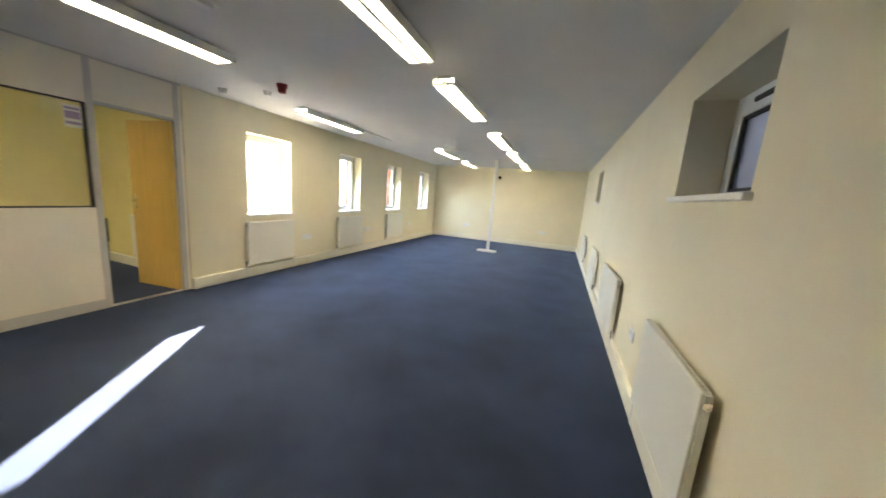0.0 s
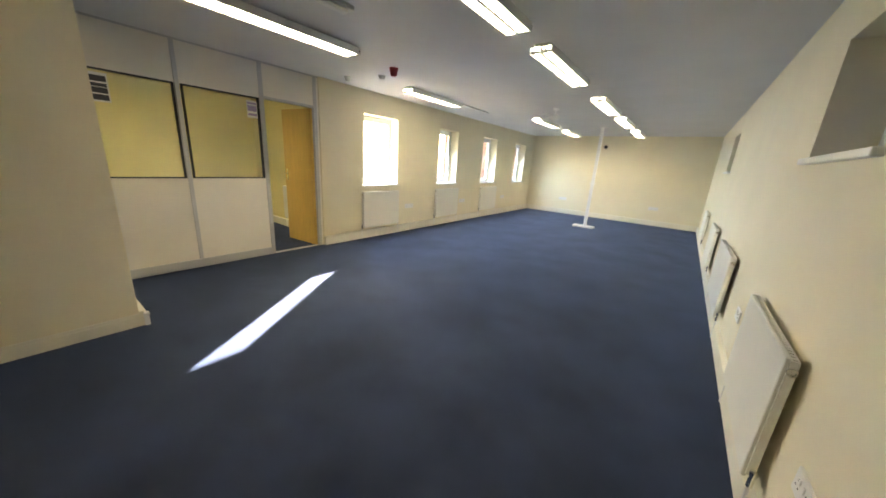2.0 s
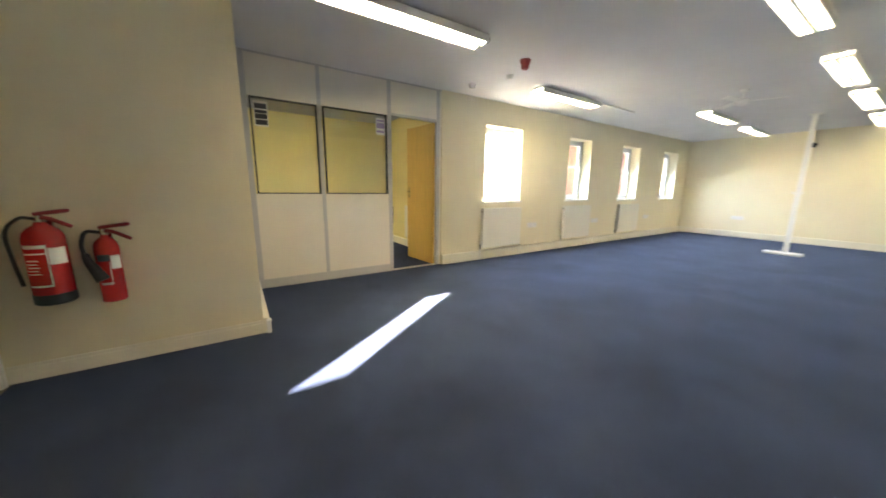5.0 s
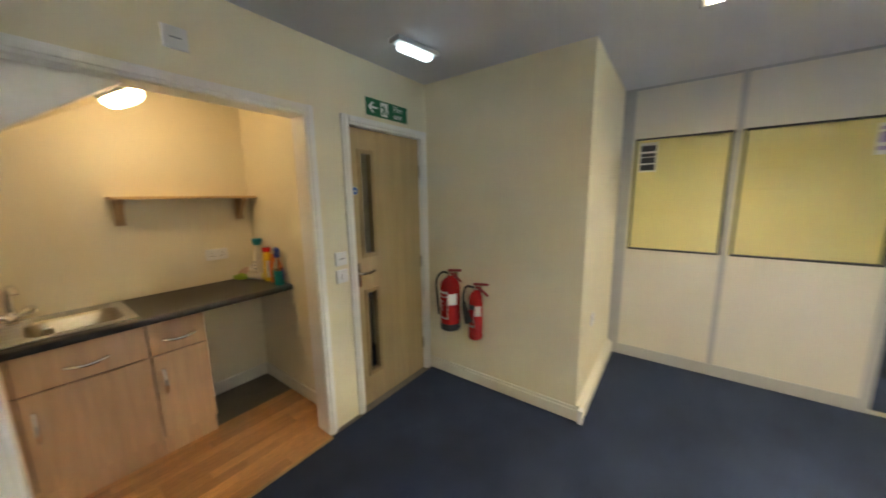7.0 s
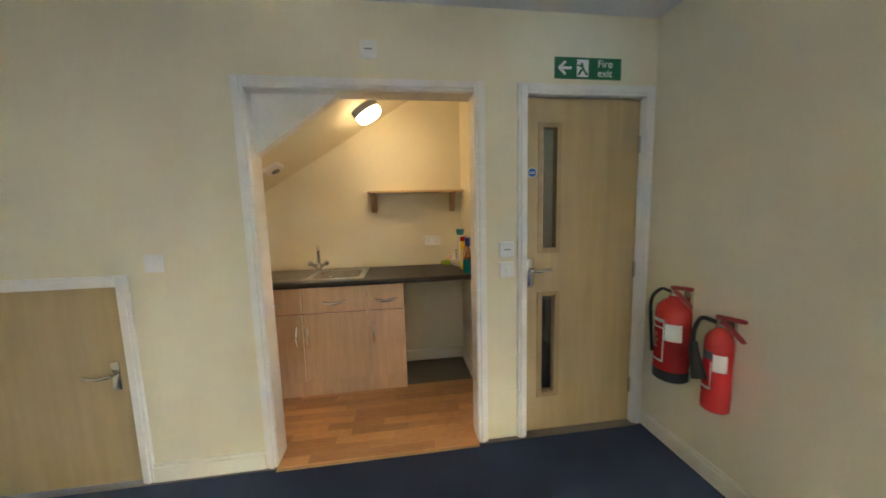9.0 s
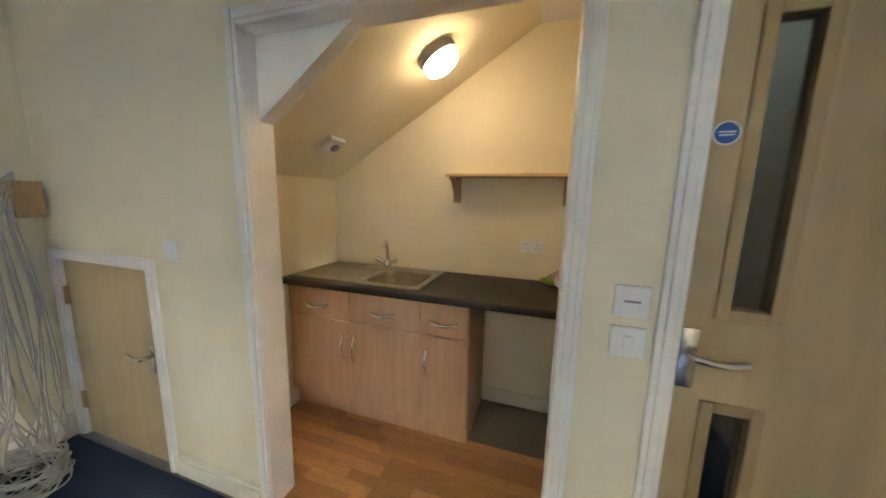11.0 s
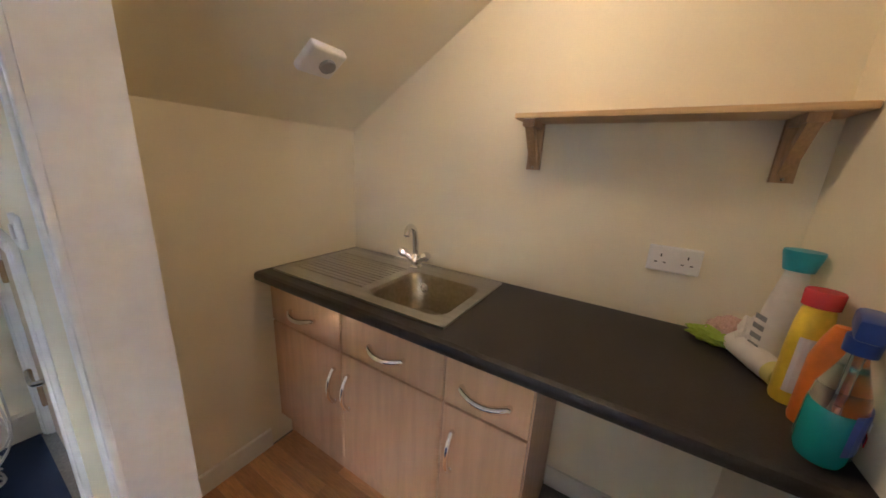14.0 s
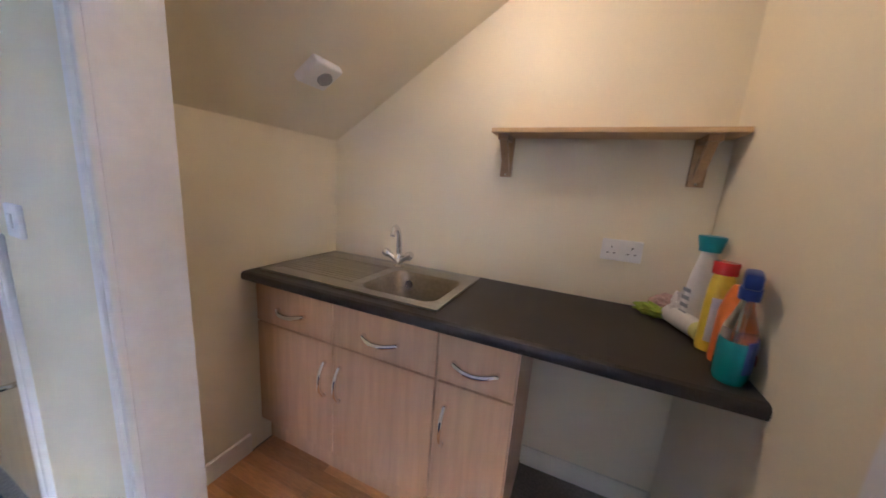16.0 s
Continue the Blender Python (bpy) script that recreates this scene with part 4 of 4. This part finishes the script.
def heat_alarm():
    x = 2.35
    z = ZK + RISE * (KR - x)
    a = math.degrees(math.atan(RISE))
    h = thing("heat_alarm", pose(x, -0.69, z, 0, a, 0) @ pose(0, 0, 0, 180, 0, 0), "white square heat alarm on the stair soffit", "alarm")
    b = boxes(((-0.06, -0.07, 0), (0.06, 0.07, 0.032)), r=0.008)
    part("case", b, PLASTIC, h)
    b = bmesh.new()
    lathe(b, [(0.03, 0.032), (0.028, 0.042), (0.012, 0.046)], 20, (0, 0.02, 0))
    part("sensor", b, INK, h, "grey vented sensor", True)


heat_alarm()


# ---- cleaning things on the worktop ----
TOP = 0.9105


def bottle_white():
    b = thing("spray_bottle", pose(0.953, -0.975, TOP, 0, 0, 20) @ Matrix.Scale(1.1, 4), "tall white cleaner bottle with a teal cap", "bottle", "cleaning bottles")
    m = bmesh.new()
    lathe(m, [(0.036, 0), (0.039, 0.01), (0.039, 0.14), (0.032, 0.19), (0.024, 0.23), (0.021, 0.25)], 22, scale=(1, 0.75))
    body = part("body", m, POLY, b, smooth=True)
    m = bmesh.new()
    lathe(m, [(0.026, 0.25), (0.034, 0.29), (0.033, 0.296), (0.026, 0.296)], 20)
    part("cap", m, TEAL, b, "teal cap", True)
    for k in range(4):
        part("print_bar", boxes(((0.0388, -0.016, 0.05 + 0.024 * k), (0.0398, 0.016, 0.062 + 0.024 * k))), INK, body)


def bottle_yellow():
    b = thing("cleaner_bottle", pose(0.950, -0.835, TOP, 0, 0, 60) @ Matrix.Scale(1.1, 4), "yellow scourer bottle with a red cap", "bottle", "cleaning bottles")
    m = bmesh.new()
    lathe(m, [(0.033, 0), (0.036, 0.008), (0.036, 0.12), (0.034, 0.17), (0.03, 0.2), (0.026, 0.21)], 22, scale=(1, 0.8))
    body = part("body", m, YELLOW, b, smooth=True)
    m = bmesh.new()
    lathe(m, [(0.027, 0.21), (0.028, 0.24), (0.026, 0.243)], 20)
    part("cap", m, RED, b, "red cap", True)
    m = bmesh.new()
    for z0, z1 in ((0.03, 0.15),):
        for k in range(6):
            a, c = radians(-10 + 15 * k), radians(5 + 15 * k)
            m.faces.new([m.verts.new((0.0368 * math.cos(t), 0.0297 * math.sin(t), z)) for t, z in ((a, z0), (c, z0), (c, z1), (a, z1))])
    part("label", m, PAPER, body, "white printed label")


def bottle_orange():
    b = thing("squeezy_bottle", pose(0.942, -0.752, TOP, 0, 0, 0) @ Matrix.Scale(1.05, 4), "orange squeezy bottle with a clear lower body", "bottle", "cleaning bottles")
    m = bmesh.new()
    lathe(m, [(0.028, 0), (0.03, 0.01), (0.03, 0.14), (0.022, 0.18), (0.016, 0.2), (0.012, 0.21)], 20)
    part("body", m, ORANGE, b, smooth=True)


def bottle_trigger():
    b = thing("trigger_spray", pose(0.955, -0.662, TOP, 0, 0, 70) @ Matrix.Scale(1.1, 4), "clear trigger spray bottle of teal glass cleaner", "bottle", "cleaning bottles")
    m = bmesh.new()
    lathe(m, [(0.048, 0.0985), (0.045, 0.12), (0.03, 0.15), (0.02, 0.175), (0.016, 0.19)], 24, scale=(1, 0.68))
    body = part("body", m, CLEARP, b, smooth=True)
    m = bmesh.new()
    lathe(m, [(0.045, 0), (0.05, 0.012), (0.05, 0.09), (0.048, 0.098)], 24, scale=(1, 0.68))
    part("liquid", m, LIQUID, body, "teal liquid", True)
    m = bmesh.new()
    for k in range(6):
        a, c = radians(30 + 16 * k), radians(46 + 16 * k)
        m.faces.new([m.verts.new((0.0512 * math.cos(t), 0.0352 * math.sin(t), z)) for t, z in ((a, 0.03), (c, 0.03), (c, 0.105), (a, 0.105))])
    lab = part("label", m, ROYAL, body, "blue and red label")
    part("label_patch", boxes(((-0.022, 0.0352, 0.05), (0.02, 0.0365, 0.066))), RED, body)
    part("label_patch", boxes(((-0.018, 0.0352, 0.074), (0.014, 0.0363, 0.09))), PAPER, body)
    m = bmesh.new()
    lathe(m, [(0.019, 0.188), (0.02, 0.215), (0.015, 0.22)], 16)
    soft_box(m, (-0.055, -0.016, 0.215), (0.04, 0.016, 0.25), 0.008)
    head = part("spray_head", m, ROYAL, b, "blue trigger head", True)
    m = bmesh.new()
    tube(m, bend([(-0.03, 0, 0.218), (-0.045, 0, 0.195), (-0.04, 0, 0.165)]), 0.006)
    part("trigger", m, ROYAL, head, smooth=True)
    m = bmesh.new()
    tube(m, [(0, 0, 0.19), (0.008, 0, 0.1)], 0.0035)
    part("dip_tube", m, CLEARP, body)


for f in (bottle_white, bottle_yellow, bottle_orange, bottle_trigger):
    f()


def crumpled(name, m, size, mat, label, category, seed, fold=0.35):
    """A soft crumpled heap of cloth."""
    bm = bmesh.new()
    bmesh.ops.create_icosphere(bm, subdivisions=4, radius=1)
    for v in bm.verts:
        k = 1 + fold * noise.fractal(v.co * 2.3 + Vector((seed, 0, 0)), 1.0, 2.0, 4) - 0.25 * abs(noise.noise(v.co * 4 + Vector((0, seed, 0))))
        v.co = Vector((v.co.x * size[0] * k, v.co.y * size[1] * k, max(0.0, v.co.z * k * 0.5 + 0.5) * size[2]))
    ob = part(name, bm, mat, smooth=True)
    ob.matrix_world = m
    return tagged(ob, label, category)


crumpled("cleaning_cloth", pose(1.012, -1.080, TOP, 0, 0, 15), (0.06, 0.042, 0.085), PINK, "crumpled pink patterned cleaning cloth on the worktop", "cloth", 3)
crumpled("duster", pose(1.055, -1.05, TOP, 0, 0, -20), (0.065, 0.035, 0.05), LIME, "lime green duster on the worktop", "cloth", 8)
crumpled("plastic_bag", pose(0.985, -1.02, TOP, 0, 0, 40), (0.04, 0.032, 0.12), POLY, "white crumpled plastic wrapper beside the bottles", "plastic bag", 14)


def bin_roll():
    r = thing("bin_bag_roll", pose(1.01, -1.03, TOP + 0.032, 0, 0, 108), "roll of white and yellow bin bags on the worktop", "roll")
    m = bmesh.new()
    lathe(m, [(0.022, 0), (0.031, 0.002), (0.032, 0.10), (0.030, 0.15)], 22)
    part("white_wrap", m, POLY, r, smooth=True).matrix_local = pose(0, 0, 0, 0, 90, 0)
    m = bmesh.new()
    lathe(m, [(0.030, 0.15), (0.031, 0.18), (0.028, 0.182), (0.026, 0.178), (0.014, 0.18), (0.012, 0.174), (0.006, 0.18)], 22)
    part("roll_end", m, LEMON, r, "yellow coiled end", True).matrix_local = pose(0, 0, 0, 0, 90, 0)


bin_roll()


def sauce():
    s = thing("small_bottle", pose(0.925, -1.072, TOP), "small red bottle near the wall", "bottle", "cleaning bottles")
    m = bmesh.new()
    lathe(m, [(0.016, 0), (0.018, 0.006), (0.018, 0.05), (0.009, 0.07), (0.009, 0.085), (0.011, 0.087), (0.011, 0.1)], 16)
    part("body", m, ORANGE, s, smooth=True)


sauce()


# ---- ceiling fittings ----
def batten(m, length, label):
    """A louvred twin fluorescent fitting, y along it, hung from the ceiling at z = 0."""
    b = thing("ceiling_light", m, label, "ceiling light", "ceiling lights")
    w, h, l = 0.105, 0.078, length / 2
    part("housing", boxes(((-w * 0.6, -l, -0.026), (w * 0.6, l, 0)), ((-w, -l, -h), (-w + 0.012, l, -0.018)), ((w - 0.012, -l, -h), (w, l, -0.018)), ((-w + 0.012, -l, -0.026), (-w * 0.6, l, -0.018)), ((w * 0.6, -l, -0.026), (w - 0.012, l, -0.018)), r=0.003), PLASTIC, b)
    part("spine", boxes(((-0.010, -l + 0.02, -h + 0.002), (0.010, l - 0.02, -0.026))), REFLECT, b)
    for s in (-1, 1):
        t = bmesh.new()
        tube(t, [(s * 0.055, -l + 0.03, -0.040), (s * 0.055, l - 0.03, -0.040)], 0.011, 10)
        part("tube", t, TUBE_GLOW, b, "lit fluorescent tube", True)
        lv = part("louvre", boxes(((min(s * 0.011, s * 0.013), -l + 0.02, -h), (max(s * 0.011, s * 0.013), l - 0.02, -h + 0.018))), REFLECT, b, "bright metal cross louvre")
        blade = bpy.data.meshes.new("blade")
        x0, x1 = sorted((s * 0.0135, s * (w - 0.013)))
        bb = boxes(((x0, -0.0012, -h), (x1, 0.0012, -h + 0.03)))
        bb.to_mesh(blade)
        bb.free()
        blade.materials.append(REFLECT)
        n = int(length / 0.045)
        for k in range(n + 1):
            y = -l + 0.02 + (length - 0.04) * k / n
            o = new("blade", blade)
            o.parent = lv
            o.location.y = y
    for s in (-1, 1):
        part("end_cap", boxes(((-w, s * l - 0.006, -h), (w, s * l + 0.006, -0.03)), r=0.003), CLEARP, b)
    return b


long_one = batten(pose(0.24, 2.44, H), 1.40, "lit louvred fluorescent batten on the white ceiling")
copy_thing(long_one, pose(1.92, 2.67, H))
short_one = batten(pose(1.92, 4.48, H), 1.30, "lit louvred fluorescent batten on the white ceiling")
for x, y in ((-0.42, 5.28), (1.92, 6.72), (1.92, 8.62), (1.92, 10.75), (0.34, 8.45), (0.30, 10.65)):
    copy_thing(short_one, pose(x, y, H))
copy_thing(long_one, pose(-2.0, 2.2, H))
# second office batten, not seen, added to brighten the view through the partition
copy_thing(long_one, pose(-2.65, 2.2, H))


def bulk_box(name, m, label, lit):
    e = thing(name, m, label, "emergency light", "emergency lights")
    part("body", boxes(((-0.16, -0.045, -0.03), (0.16, 0.045, 0)), r=0.006), PLASTIC, e)
    part("diffuser", boxes(((-0.12, -0.03, -0.06), (0.12, 0.03, -0.0302)), r=0.012), EXIT_GLOW if lit else PLASTIC, e, "glowing diffuser" if lit else "")
    return e


bulk_box("emergency_light", pose(0.95, 2.42, H, 0, 0, 90), "white unlit emergency light on the ceiling", False)
bulk_box("emergency_light", pose(0.53, 0.39, H, 0, 0, -7), "small lit white emergency light on the ceiling", True)
# lobby fill: an unseen lamp, added for some brightness behind the door panes
bulk_box("emergency_light", pose(0.36, -1.3, H - 0.02, 0, 0, 90), "unseen small lamp added to light the lobby dimly", True)


def detector(x, y, r, h, mat, label):
    d = thing("smoke_detector" if mat is PLASTIC else "alarm_sounder", pose(x, y, H, 180), label, "detector", "ceiling detectors")
    b = bmesh.new()
    lathe(b, [(r, 0), (r, h * 0.35), (r * 0.8, h * 0.5), (r * 0.8, h * 0.85), (r * 0.55, h)], 20)
    part("head", b, mat, d, smooth=True)
    b = bmesh.new()
    lathe(b, [(r * 1.1, 0), (r * 1.1, h * 0.15)], 20)
    part("base", b, mat, d, smooth=True)


detector(0.10, 3.84, 0.05, 0.09, RED_PLASTIC, "dark red fire alarm sounder on the ceiling")
detector(-0.32, 4.03, 0.045, 0.045, PLASTIC, "white round smoke detector on the ceiling")
detector(-0.83, 3.87, 0.045, 0.06, PLASTIC, "white round motion sensor on the ceiling")

tr = thing("cable_trunking", pose(-0.40, 6.47, H), "slim white cable trunking on the ceiling", "trunking")
part("channel", boxes(((-0.02, -0.53, -0.018), (0.02, 0.53, 0)), r=0.003), PLASTIC, tr)


def fan():
    f = thing("ceiling_fan", pose(1.05, 6.9, H), "white ceiling fan at rest", "fan")
    b = bmesh.new()
    lathe(b, [(0.05, -0.03), (0.05, 0)], 18)
    tube(b, [(0, 0, -0.12), (0, 0, -0.02)], 0.012)
    part("mount", b, PLASTIC, f, smooth=True)
    b = bmesh.new()
    lathe(b, [(0.03, -0.2), (0.07, -0.18), (0.075, -0.13), (0.04, -0.11)], 20)
    part("motor", b, PLASTIC, f, smooth=True)
    for k in range(3):
        b = bmesh.new()
        box(b, (0.07, -0.045, -0.150), (0.42, 0.045, -0.144), pose(0, 0, 0, 8, 0, 0))
        part("blade", b, PLASTIC, f).matrix_local = pose(0, 0, 0, 0, 0, 120 * k + 20)


fan()


def power_pole():
    p = thing("power_pole", pose(1.30, 9.55, 0), "white power pole with sockets between floor and ceiling", "power pole")
    part("base_plate", boxes(((-0.28, -0.11, 0), (0.22, 0.11, 0.04)), r=0.008), PLASTIC, p)
    part("lower_post", boxes(((-0.035, -0.03, 0.035), (0.035, 0.03, 1.1)), r=0.006), PLASTIC, p)
    part("collar", boxes(((-0.07, -0.045, 1.1), (0.06, 0.045, 1.125)), r=0.004), PLASTIC, p)
    part("upper_post", boxes(((-0.03, -0.025, 1.125), (0.04, 0.025, H - 0.02)), r=0.006), PLASTIC, p)
    part("ceiling_cap", boxes(((-0.075, -0.05, H - 0.02), (0.085, 0.05, H)), r=0.004), PLASTIC, p)


power_pole()
cam_box = thing("wall_camera", pose(1.02, Y_FAR, 2.13), "small black round vent on the end wall", "vent")
b = bmesh.new()
lathe(b, [(0.055, 0), (0.05, 0.03), (0.03, 0.05), (0.02, 0.04)], 18)
part("cowl", b, BLACK, cam_box, smooth=True).matrix_local = pose(0, 0, 0, 90)


# ---- the cable heap in the corner ----
def cable_heap():
    rng = random.Random(4)
    c = thing("cable_bundle", pose(3.525, 0.17, 0), "tangled heap of grey network cables hanging in the corner", "cables")
    for k in range(26):
        x, y = rng.uniform(-0.05, 0.08), rng.uniform(-0.06, 0.12)
        pts = [(0.1 + 0.01 * rng.random(), -0.08, 1.42 + rng.uniform(-0.1, 0.1)), (0.05 + x, y * 0.6, 1.30 + rng.uniform(-0.08, 0.05)), (x + rng.uniform(-0.03, 0.03), y, 0.85), (x + rng.uniform(-0.06, 0.05), y + rng.uniform(-0.04, 0.05), 0.4), (x + rng.uniform(-0.12, 0.05), y + rng.uniform(-0.05, 0.1), 0.1)]
        a = rng.uniform(0, 6.28)
        pts += [(-0.12 + 0.2 * math.cos(a + 0.8 * j) * rng.uniform(0.7, 1.0), 0.14 + 0.16 * math.sin(a + 0.8 * j) * rng.uniform(0.7, 1.0), 0.012 + 0.10 * rng.random()) for j in range(5)]
        pts = [(min(q[0], 0.118), max(q[1], -0.13), q[2]) for q in pts]
        bm = bmesh.new()
        tube(bm, bend(pts, 5), 0.0042, 5)
        part("cable", bm, CABLE, c, smooth=True)
    for k in range(16):
        bm = bmesh.new()
        r0, z = rng.uniform(0.11, 0.21), 0.01 + 0.008 * k
        cx, cy = -0.14 + rng.uniform(-0.03, 0.03), 0.16 + rng.uniform(-0.03, 0.03)
        pts = [(min(0.118, cx + r0 * math.cos(j * 0.55)), max(-0.13, cy + 0.8 * r0 * math.sin(j * 0.55)), max(0.006, z + 0.015 * math.sin(j * 1.7 + k))) for j in range(13)]
        tube(bm, bend(pts, 3), 0.0042, 5)
        part("coil", bm, CABLE, c, smooth=True)
    bm = boxes(((0.02, -0.14, 1.28), (0.13, -0.04, 1.46)), r=0.006)
    part("junction_box", bm, BRACKET, c, "dark cable box on the wall")


cable_heap()


def office_chair():
    c = thing("office_chair", pose(-2.2, 3.02, 0, 0, 0, 0), "dark fabric chair inside the small office", "chair")
    part("seat", boxes(((-0.22, -0.22, 0.42), (0.22, 0.22, 0.48)), r=0.025), BLACK, c)
    part("backrest", boxes(((-0.21, 0.2, 0.55), (0.21, 0.25, 0.85)), r=0.025), BLACK, c)
    for x in (-0.2, 0.2):
        for y in (-0.2, 0.22):
            b = bmesh.new()
            tube(b, [(x, y, 0), (x, y, 0.56 if y > 0 else 0.43)], 0.012)
            part("leg", b, BLACK, c)


office_chair()


# ---- outdoors ----
structure("ground", boxes(((-400, -400, -0.6), (400, 400, -0.35))), CONCRETE, "grey tarmac yard outside the windows", "ground")
house = thing("brick_building", pose(-6.0, 12.95, -0.35), "red brick neighbouring building with white windows", "building", kind="structure")
bm = bmesh.new()
foot = [(0, 0), (0, 26), (-6, 26), (-6, 9.25)]
low, high = ([bm.verts.new((x, y, z)) for x, y in foot] for z in (0, 9.2))
bm.faces.new(low), bm.faces.new(high)
for k in range(4):
    bm.faces.new((low[k], low[(k + 1) % 4], high[(k + 1) % 4], high[k]))
part("wall", bm, BRICK, house)
for k in range(6):
    for z in (0.9, 3.9, 6.6):
        y = 1.6 + 4.0 * k
        wd = part("window", boxes(((0.0, y, z), (0.05, y + 1.0, z + 1.4)), r=0.01), UPVC, house)
        part("pane", boxes(((0.05, y + 0.08, z + 0.08), (0.056, y + 0.92, z + 1.32))), BLUE, wd)
part("roof", boxes(((-6.0, 9.3, 9.2), (0.2, 26.2, 9.4))), CONCRETE, house)

# wall added out of view; it blocks the sky from the high windows
shade = thing("neighbour_wall", pose(4.45, -3, -0.35), "unseen tall wall added to shade the high windows", "building", kind="structure")
part("wall", boxes(((0, 0, 0), (0.3, 20, 8.5))), MORTAR, shade)

# ---- laminate planks of the kitchenette floor, last ----
structure("floor_kitchen", boxes(((KL, KB, -0.012), (KR, 0.025, 0.0))), DUST, "dusty boards under the laminate", "floor")
laminate = thing("floor_laminate", pose(0, 0, 0), "beech-effect strip laminate flooring in the kitchenette", "floor", kind="structure")
rng = random.Random(9)
width = 0.066
plank_meshes = {}
row = 0
y = -0.70
while y < 0.03:
    y1 = min(y + width, 0.035)
    x = KL + 0.018 if y < -0.13 else KX0 + 0.007
    end = KR - 0.018 if y < -0.13 else KX1 - 0.007
    first = True
    while x < end - 0.01:
        n = rng.choice((0.18, 0.26, 0.34)) if first else 0.36
        first = False
        x1 = min(x + n, end)
        bm = boxes(((x + 0.0006, y + 0.0006, 0.0), (x1 - 0.0006, y1 - 0.0006, 0.008)))
        part("plank", bm, LAMINATE, laminate)
        x = x1
    y = y1
part("edge_strip", boxes(((KX0 + 0.007, 0.0352, 0.0), (KX1 - 0.007, 0.05, 0.006))), BRACKET, laminate, "thin timber threshold")
